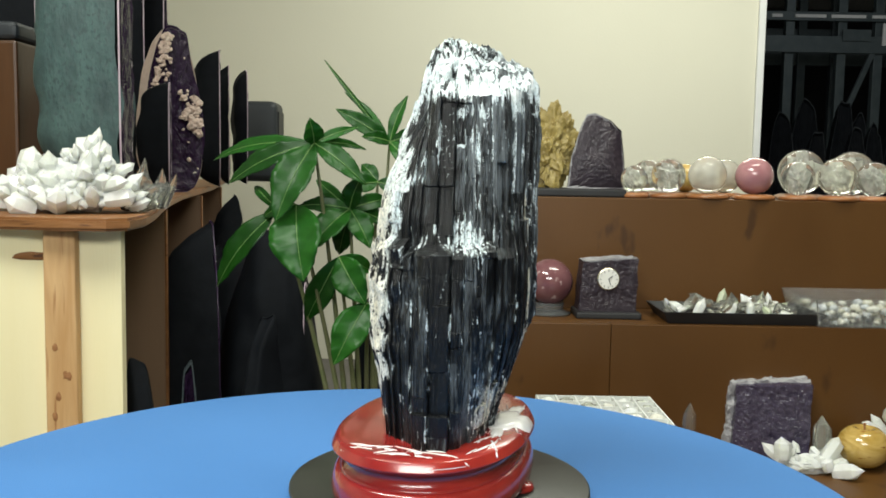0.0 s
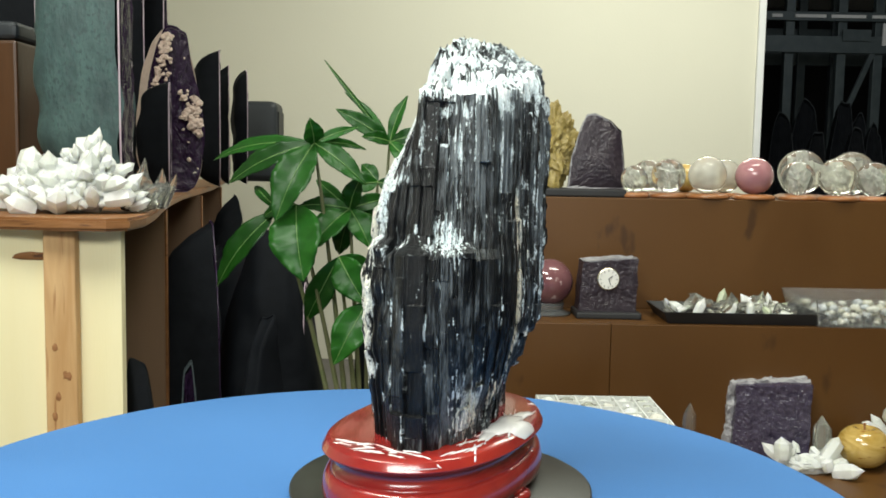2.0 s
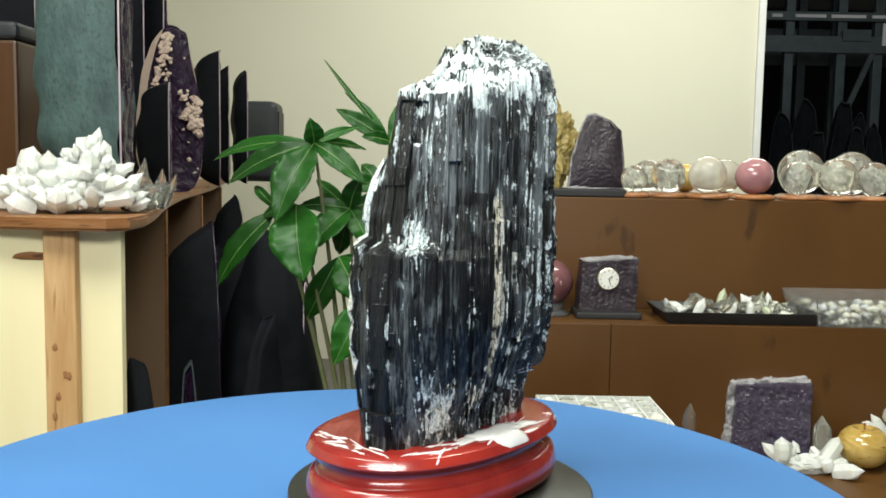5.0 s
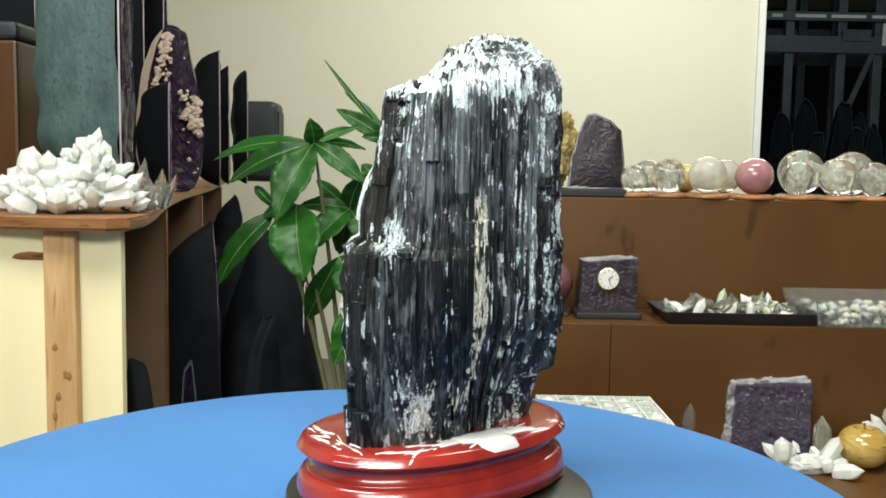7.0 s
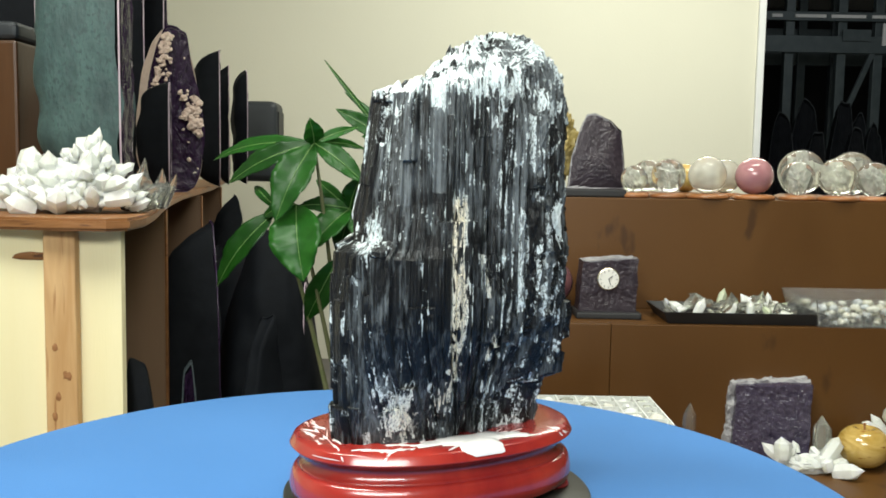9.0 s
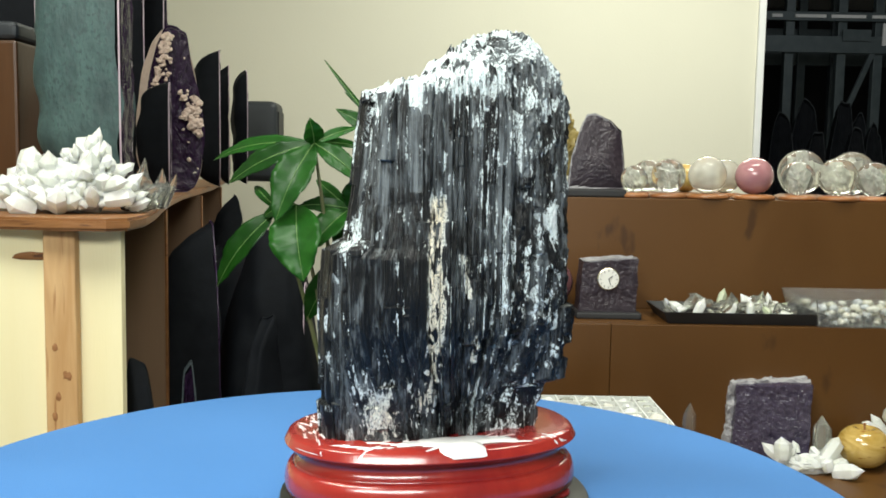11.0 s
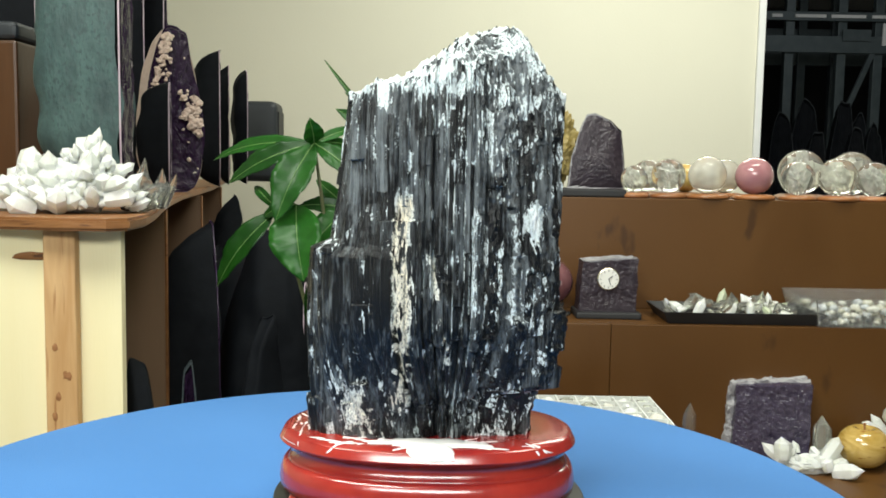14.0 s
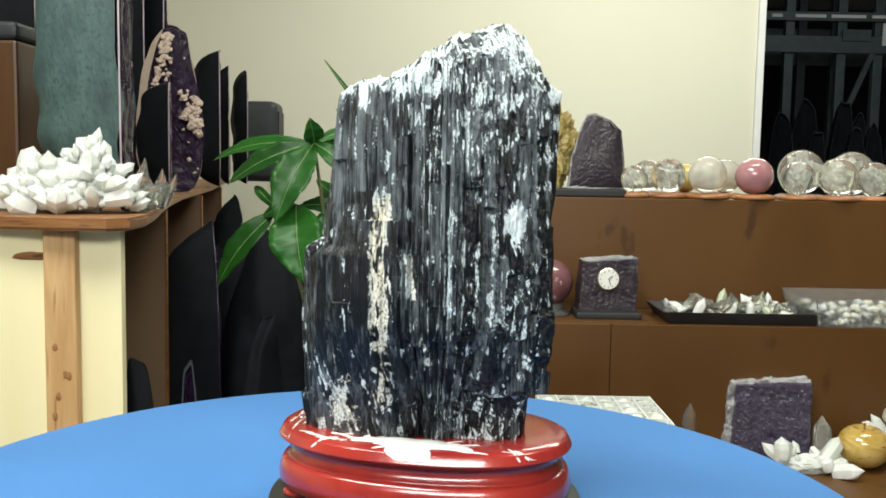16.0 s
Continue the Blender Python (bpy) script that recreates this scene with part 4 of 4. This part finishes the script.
apple = empty("onyx_apple", (0.686, 0.625, 0.574))
thing(apple, "polished yellow onyx apple carving", "ornament")
pr = []
for k in range(25):
    a = -math.pi / 2 + math.pi * k / 24
    pr.append((0.036 * math.cos(a) * (1 + 0.05 * math.sin(a)) + 0.003 * (1 if 0 < k < 24 else 0), 0.034 + 0.034 * math.sin(a) - 0.010 * math.exp(-(math.cos(a) / 0.25) ** 2) * math.sin(a)))
part("fruit", lathe(pr, 48), ONYX, apple, smooth=True)
bm = lathe([(0.0018, 0.054), (0.0014, 0.064), (0.0022, 0.071)], 10)
part("stalk", bm, RINGWOOD, apple)

# ---- wooden counter with a slab top ----
counter = empty("wooden_counter", (0, 0, 0))
thing(counter, "long wooden counter with pale front and dark open dividers", "counter")
bm = bmesh.new()
edge_r = [(-0.640, 0.515), (-0.500, 0.497), (-0.440, 0.497), (-0.415, 0.52), (-0.418, 0.60), (-0.450, 0.75), (-0.515, 1.0), (-0.580, 1.27), (-0.650, 1.6), (-0.715, 2.0), (-0.80, 2.5), (-0.90, 3.0), (-1.03, 3.65)]
outline = edge_r + [(-1.30, 3.65), (-1.30, 0.56)]
lo = [bm.verts.new((x, y, 0.932)) for x, y in outline]
hi = [bm.verts.new((x, y, 0.950)) for x, y in outline]
for k in range(len(outline)):
    n = (k + 1) % len(outline)
    bm.faces.new((lo[k], lo[n], hi[n], hi[k]))
bm.faces.new(lo[::-1])
bm.faces.new(hi)
bmesh.ops.recalc_face_normals(bm, faces=bm.faces[:])
bmesh.ops.bevel(bm, geom=[e for e in bm.edges if abs(e.verts[0].co.z - e.verts[1].co.z) < 0.001], offset=0.004, segments=2, affect="EDGES")
part("slab_top", bm, EDGE_WOOD, counter, "orange-brown wooden slab")
part("front_panel", box(-1.25, -0.437, 0.545, 0.563, 0.0, 0.931, 0.002), CREAM_PANEL, counter, "pale pine front")
part("post", box(-0.542, -0.496, 0.527, 0.5445, 0.0, 0.931, 0.003), PINE, counter, "knotty pine post")
bm = lump(0.030, 0.0015, 0.006, 0.35, 3.0, 3)
bm.transform(pose(-0.562, 0.5445, 0.886))
part("wood_knot", bm, EDGE_WOOD, counter, "dark brown knot in the pale panel")
KNOT = mat("dark_pine_knot", (0.26, 0.11, 0.040), 0.6, (0.36, 0.17, 0.065), 60)
for x, z in ((-0.5273, 0.7650), (-0.5128, 0.7249), (-0.5080, 0.7225), (-0.5287, 0.6633), (-0.5232, 0.6925)):
    bm = lump(0.0034, 0.0008, 0.0060, 0.5, x * 900 + z, 3)
    bm.transform(pose(x, 0.5268, z - 0.008))
    part("wood_knot", bm, KNOT, counter, "dark knot in the post")
for right, y in ((-0.546, 1.10), (-0.700, 1.95), (-0.90, 3.0)):
    part("divider", box(right - 0.35, right, y, y + 0.009, 0.0, 0.931, 0.002), DARK_PANEL, counter)
    part("divider_edge", box(right + 0.0005, right + 0.0045, y - 0.001, y + 0.010, 0.0, 0.931, 0.001), EDGE_WOOD, counter)
part("back_board", box(-1.26, -1.24, 0.565, 3.6, 0.0, 0.931), DARK_PANEL, counter)

# ---- things on the counter ----
cluster("large_quartz_cluster", (-0.545, 0.640, 0.950), 0.108, 0.060, 0.132, 420, 0.034, QUARTZ, "large snow-white quartz crystal cluster on the counter", 2, fat=0.25, lift=0.10)
cluster("small_quartz_cluster", (-0.455, 0.690, 0.950), 0.030, 0.03, 0.05, 16, 0.045, CLEAR, "small clear quartz cluster on the counter", 6)
for x, y, dx, h, r in ((-0.478, 0.74, 0.15, 0.088, 0.012), (-0.462, 0.80, 0.1, 0.07, 0.010), (-0.46, 0.77, -0.3, 0.075, 0.010), (-0.47, 0.85, 0.4, 0.065, 0.009)):
    ob = part("crystal_point", spike(bmesh.new(), (0, 0, 0), (dx, 0, 1), h, r, 6, x), CLEAR)
    ob.matrix_basis = pose(x, y, 0.950)
    thing(ob, "clear quartz point leaning on the counter", "crystal", "quartz points on the counter")
geode("tall_amethyst_geode", (-0.579, 0.98, 0.950), 103, 0.22, 0.15, 0.66, TEALRIND, RIM, AMETHYST, "tall amethyst geode with green-grey rough rind", 3, 0.15, 0.006, points=260)
GREYBOX = mat("dark_slate_plastic", (0.014, 0.018, 0.023), 0.5, (0.021, 0.026, 0.032), 12)
CASEWOOD = mat("brown_varnished_wood", (0.038, 0.013, 0.0018), 0.4, (0.080, 0.030, 0.006), 5, 0.5, stretch=(4, 4, 0.6), bump=0.1)
crate = empty("brown_wooden_case", (-0.83, 1.05, 0.950))
thing(crate, "brown wooden case with grey rounded top", "case")
part("case_body", box(-0.08, 0.06, -0.1, 0.15, 0, 0.30, 0.006), CASEWOOD, crate)
part("case_top", box(-0.083, 0.063, -0.103, 0.153, 0.3005, 0.335, 0.015, segs=4), GREYBOX, crate, "grey rounded top")
for nm, pl, tn, w, d, h, rd, rm, lb, sd, tp in (
        ("black_backed_geode", (-0.611, 1.36, 0.950), 105, 0.13, 0.066, 0.262, BLACKRIND, RIM, "black painted amethyst geode with lilac rim", 41, 0.12),
        ("tall_black_geode", (-0.93, 1.45, 0.950), 104, 0.30, 0.28, 0.72, BLACKRIND, RIM, "tall wide black painted amethyst geode", 48, 0.1),
        ("tall_black_geode", (-0.815, 2.0, 0.950), 104, 0.20, 0.10, 0.72, BLACKRIND, RIM, "tall black painted amethyst geode", 43, 0.2),
        ("tall_black_geode", (-0.835, 1.85, 0.950), 112, 0.16, 0.05, 0.70, BLACKRIND, RIM, "tall black painted amethyst geode", 44, 0.2),
        ("black_backed_geode", (-0.735, 2.32, 0.950), 106, 0.17, 0.085, 0.455, BLACKRIND, RIM, "black painted amethyst geode with rounded top", 45, 0.25),
        ("black_backed_geode", (-0.775, 2.62, 0.950), 106, 0.13, 0.05, 0.435, BLACKRIND, RIM, "black painted amethyst geode with lilac rim", 46, 0.1),
        ("black_backed_geode", (-0.745, 2.78, 0.950), 108, 0.13, 0.05, 0.435, BLACKRIND, RIM, "black painted amethyst geode with lilac rim", 47, 0.1)):
    geode(nm, pl, tn, w, d, h, rd, rm, AMETHYST, lb, sd, tp)
geode("peach_crusted_geode", (-0.690, 1.66, 0.950), 48, 0.20, 0.09, 0.435, PEACH, AMETHYST, AMETHYST, "amethyst geode with peach calcite crust", 51, 0.55, 0.012, 60, 0.004, points=320)
for k in range(190):
    zone = rng.random()
    if zone < 0.62:
        side, a, s = -1, 1 - 0.55 * rng.random() ** 1.3, rng.uniform(0.002, 0.0065)
    elif zone < 0.90:
        side, a, s = 1, rng.gauss(0.46, 0.07), rng.uniform(0.003, 0.0085)
    else:
        side, a, s = rng.choice((-1, 1)), rng.random(), rng.uniform(0.002, 0.005)
    ob = part("calcite_nodule", lump(s * rng.uniform(0.8, 1.6), s, s * rng.uniform(0.6, 1.5), 0.7, k * 2.3, 2), PEACH, bpy.data.objects["peach_crusted_geode"])
    ob.matrix_basis = pose(side * (0.085 - 0.062 * a ** 2) * (1 - 0.65 * rng.random() ** 1.6) + rng.uniform(-0.008, 0.008), -0.006, 0.03 + 0.38 * a - s)
cabinet = empty("dark_loudspeaker", (-0.80, 3.35, 0.950))
thing(cabinet, "dark grey rounded box standing at the counter end", "loudspeaker")
part("cabinet", box(-0.09, 0.085, -0.09, 0.09, 0.0, 0.355, 0.04, segs=5), GREYBOX, cabinet)
part("side_panel", box(0.0855, 0.0905, -0.06, 0.06, 0.05, 0.31, 0.002), BLACK, cabinet)

# ---- things standing low beside the counter ----
for nm, pl, tn, w, d, h, lb, sd, tp in (
        ("large_black_geode", (-0.475, 1.20, 0), 118, 0.19, 0.12, 0.90, "large black painted geode on the floor", 61, 0.65),
        ("large_black_geode", (-0.372, 1.35, 0), 12, 0.30, 0.13, 0.875, "large black painted geode on the floor", 62, 0.45),
        ("large_black_geode", (-0.285, 1.30, 0), 92, 0.15, 0.10, 0.76, "black painted geode with dark crystal face", 63, 0.3),
        ("large_black_geode", (-0.06, 1.45, 0), 120, 0.22, 0.12, 0.80, "large black painted geode on the floor", 66, 0.35),
        ("large_black_geode", (-0.60, 1.75, 0), 120, 0.20, 0.12, 0.80, "large black painted geode on the floor", 67, 0.35),
        ("large_black_geode", (-0.50, 1.62, 0), 150, 0.30, 0.13, 0.79, "large black painted geode on the floor", 68, 0.3),
        ("large_black_geode", (-0.66, 2.25, 0), 125, 0.14, 0.09, 0.915, "large black painted geode that darkens the gap under the counter", 69, 0.15),
        # added geode, its black bulk standing in for the dark under the counter
        ("large_black_geode", (-0.74, 2.9, 0), 125, 0.20, 0.15, 0.77, "large black painted geode that darkens the gap under the counter", 70, 0.15),
        ("small_dark_geode", (-0.445, 0.635, 0), 30, 0.075, 0.05, 0.72, "slim dark grey geode on the floor", 64, 0.2),
        ("small_dark_geode", (-0.285, 0.85, 0), 160, 0.11, 0.06, 0.755, "small dark grey geode with rounded top on the floor", 73, 0.5),
        ("small_dark_geode", (-0.402, 0.76, 0), 20, 0.06, 0.05, 0.69, "slim dark geode with pale rim", 65, 0.55)):
    geode(nm, pl, tn + 180 if sd in (62, 64) else tn, w, d, h, BLACKRIND, RIM if sd == 63 else AMETHYST if sd in (61, 62) else STEEL if sd == 65 else BLACKRIND, AMETHYST, lb, sd, tp)

# ---- potted plant ----
LEAF = mat("glossy_green_leaf", (0.005, 0.042, 0.004), 0.38, (0.015, 0.085, 0.008), 40, 0.5, random=0.35, spec=0.25, bump=0.12, bump_scale=90)
VEIN = mat("pale_leaf_midrib", (0.12, 0.22, 0.06), 0.5)
STEM = mat("green_brown_stem", (0.10, 0.13, 0.045), 0.6, (0.16, 0.15, 0.08), 40)
SOIL = mat("potting_soil", (0.03, 0.02, 0.015), 0.95, (0.05, 0.035, 0.025), 60, bump=0.8)
CLAY = mat("terracotta_pot", (0.30, 0.12, 0.06), 0.8, (0.36, 0.16, 0.09), 14, bump=0.2)


def tube(points, r0, r1, n=8):
    bm = bmesh.new()
    rings = []
    pts = [Vector(p) for p in points]
    for k, p in enumerate(pts):
        way = (pts[min(k + 1, len(pts) - 1)] - pts[max(k - 1, 0)]).normalized()
        q = way.to_track_quat("Z", "Y").to_matrix()
        r = r0 + (r1 - r0) * k / (len(pts) - 1)
        rings.append([bm.verts.new(p + q @ Vector((r * math.cos(2 * math.pi * i / n), r * math.sin(2 * math.pi * i / n), 0))) for i in range(n)])
    for a, b in zip(rings, rings[1:]):
        for i in range(n):
            bm.faces.new((a[i], a[(i + 1) % n], b[(i + 1) % n], b[i]))
    bm.faces.new(rings[0][::-1])
    bm.faces.new(rings[-1])
    return bm


def leaf_mesh(way, half, rng):
    """A pointed blade from the origin along way, folded at the midrib and drooping."""
    way = Vector(way)
    length = way.length
    f = way.normalized()
    side = f.cross(Vector((rng.uniform(-0.25, 0.25), -1.0, 0.45 + rng.uniform(-0.3, 0.3)))).normalized()
    up = side.cross(f).normalized()
    bm, rib = bmesh.new(), []
    rows = []
    NL, NW = 36, 8
    for i in range(NL + 1):
        s = i / NL
        w = half * (math.sin(math.pi * s ** 0.9) ** 0.9) * (1 - 0.12 * s) * 1.05 + 0.0006
        arch = length * 0.10 * math.sin(math.pi * s)
        row = []
        for j in range(-NW // 2, NW // 2 + 1):
            g = j / (NW / 2)
            wave = (0.07 * math.sin(s * 21 + (2 if g > 0 else 0)) + 0.045 * math.sin(s * 55 - abs(g) * 9)) * half * abs(g)
            p = f * (length * s) + side * (w * g) + up * (arch + abs(g) ** 1.2 * w * 0.30 + wave)
            row.append(bm.verts.new(p))
        rib.append(f * (length * s) + up * (arch + 0.0004))
        rows.append(row)
    for a, b in zip(rows, rows[1:]):
        for k in range(NW):
            bm.faces.new((a[k], a[k + 1], b[k + 1], b[k]))
    r = bmesh.ops.extrude_face_region(bm, geom=bm.faces[:])
    bmesh.ops.translate(bm, vec=up * -0.0005, verts=[v for v in r["geom"] if isinstance(v, bmesh.types.BMVert)])
    bmesh.ops.recalc_face_normals(bm, faces=bm.faces[:])
    return bm, rib


plant = empty("potted_plant", (-0.085, 0.72, 0))
thing(plant, "green potted plant with glossy five-fingered leaves", "plant")
PB = Vector((-0.085, 0.72, 0))
part("pot", lathe([(0.09, 0.0), (0.095, 0.01), (0.125, 0.24), (0.135, 0.24), (0.135, 0.27), (0.12, 0.27), (0.115, 0.25)], 40), CLAY, plant, "terracotta pot", True)
part("soil", lathe([(0.05, 0.2), (0.112, 0.25), (0.09, 0.2585)], 32), SOIL, plant)
WHORLS = (
    ("near_whorl", (-0.176, 0.660, 1.063), ((-0.003, -0.030, 0.037, 0.0141), (0.066, 0.020, 0.026, 0.0070), (0.076, 0.050, -0.008, 0.0070), (-0.141, 0.030, -0.066, 0.0167), (-0.181, 0.100, -0.029, 0.0115), (-0.051, -0.050, -0.121, 0.0273), (0.083, -0.020, -0.063, 0.0150), (0.032, 0.060, -0.040, 0.0106))),
    ("middle_whorl", (-0.124, 0.700, 0.960), ((-0.082, 0.000, 0.004, 0.0127), (-0.059, -0.050, -0.066, 0.0217), (0.020, -0.020, 0.053, 0.0154), (-0.061, 0.050, 0.045, 0.0100), (0.062, 0.040, 0.016, 0.0127), (0.035, -0.020, -0.061, 0.0181), (0.063, 0.030, -0.028, 0.0136), (-0.024, 0.060, -0.079, 0.0145))),
    ("front_whorl", (-0.201, 0.645, 0.968), ((0.020, -0.050, -0.114, 0.0366), (-0.061, 0.050, -0.024, 0.0105))),
    ("side_whorl", (-0.238, 0.690, 0.957), ((-0.102, 0.020, -0.127, 0.0198), (-0.053, 0.080, 0.035, 0.0072))),
    ("lower_whorl", (-0.137, 0.665, 0.886), ((0.046, -0.030, -0.071, 0.0239), (-0.059, 0.050, -0.111, 0.0186), (0.050, 0.040, -0.026, 0.0133))),
    ("bottom_whorl", (-0.090, 0.650, 0.817), ((-0.049, -0.030, -0.094, 0.0245), (0.043, 0.030, -0.063, 0.0157))),
    ("top_whorl", (-0.065, 0.760, 1.069), ((-0.090, 0.000, 0.053, 0.0132), (-0.079, 0.030, 0.083, 0.0066), (-0.113, 0.030, 0.136, 0.0033), (-0.044, -0.030, 0.007, 0.0113), (0.028, 0.020, 0.078, 0.0094), (0.070, 0.000, 0.017, 0.0113), (0.049, -0.030, -0.053, 0.0123))),
    ("twig_whorl", (-0.083, 0.740, 1.003), ((-0.050, -0.020, -0.010, 0.0140), (-0.028, 0.020, 0.029, 0.0112), (0.053, 0.000, -0.016, 0.0130))),
)
rng = random.Random(14)
for name, hub, leaves in WHORLS:
    hub = Vector(hub) - PB
    foot = Vector((0.0 + rng.uniform(-0.02, 0.02), rng.uniform(-0.02, 0.02), 0.25))
    knee = Vector((-0.015 + hub.x * 0.25, 0.02, min(0.62, hub.z - 0.12)))
    pts = []
    for k in range(13):
        s = k / 12
        pts.append(foot * (1 - s) ** 2 + knee * 2 * s * (1 - s) + hub * s * s)
    part("stem", tube(pts, 0.0075, 0.0022), STEM, plant, smooth=True)
    for dx, dy, dz, half in leaves:
        bm, rib = leaf_mesh((dx, dy, dz), half * 1.12, rng)
        bm.transform(Matrix.Translation(hub))
        blade = part("leaf", bm, LEAF, plant, smooth=True)
        part("midrib", tube([hub + p for p in rib], 0.0011, 0.0003, 5), VEIN, blade, smooth=True)

# ---- storeroom beyond the opening ----
rack = empty("storage_rack", (0, 0, 0))
thing(rack, "blue-grey steel storage rack in a dark storeroom", "rack")
for x in (2.72, 3.13, 3.42, 4.0):
    for y in (6.5, 7.3):
        part("upright", box(x - 0.035, x + 0.035, y - 0.03, y + 0.03, 0, 2.7, 0.004), STEEL, rack)
for z0, z1 in ((2.215, 2.285), (1.97, 2.10), (0.80, 0.90)):
    part("beam", box(2.0, 5.0, 6.44, 6.468, z0, z1, 0.004), STEEL, rack)
    part("beam", box(2.0, 5.0, 7.30, 7.34, z0, z1, 0.004), STEEL, rack)
part("deck", box(2.0, 5.0, 6.47, 7.3, 0.88, 0.902), STEEL, rack)
# white strips added to paint the bright line along the top beam
for x0, x1 in ((2.56, 2.64), (2.74, 2.98), (3.02, 3.29), (3.34, 3.60)):
    part("bright_strip", box(x0, x1, 6.430, 6.4395, 2.238, 2.262), TRIM, rack, "added white strip painting a bright line on a beam")
part("notice_board", box(3.115, 3.335, 6.425, 6.4385, 2.062, 2.150), STEEL, rack, "grey metal plate")
part("notice_board", box(3.425, 3.520, 6.425, 6.4385, 2.030, 2.200), TRIM, rack, "white plate")
bm = box(-0.02, 0.02, -0.012, 0.012, 0, 0.62)
bm.transform(pose(3.14, 6.455, 1.42, 0, 22, 0))
part("brace", bm, STEEL, rack)
for x, y, w, h, sd in ((2.43, 5.75, 0.30, 1.45, 71), (2.62, 5.8, 0.32, 1.55, 72), (2.80, 5.6, 0.26, 1.52, 73), (2.95, 5.7, 0.22, 1.46, 74), (2.52, 5.35, 0.24, 1.30, 75), (2.72, 5.2, 0.22, 1.33, 76), (2.88, 5.3, 0.20, 1.36, 77), (3.06, 5.4, 0.25, 1.34, 78)):
    # slate rim colour stands in for soft highlights on the geode tips
    geode("stored_geode", (x, y, 0), 0, w, 0.16, h, BLACKRIND, GREYBOX, BLACKRIND, "tall dark geode standing in the storeroom", sd, 0.5)


# ---- what turns ----
def motions():
    for turning in (turntable, stand, stone):
        walk(turning, [(t, pose(AXIS_X, 0, 0.75, 0, 0, -RATE * t)) for t in (0.0, 4.0, 8.0, 12.0, 16.0)])


motions()
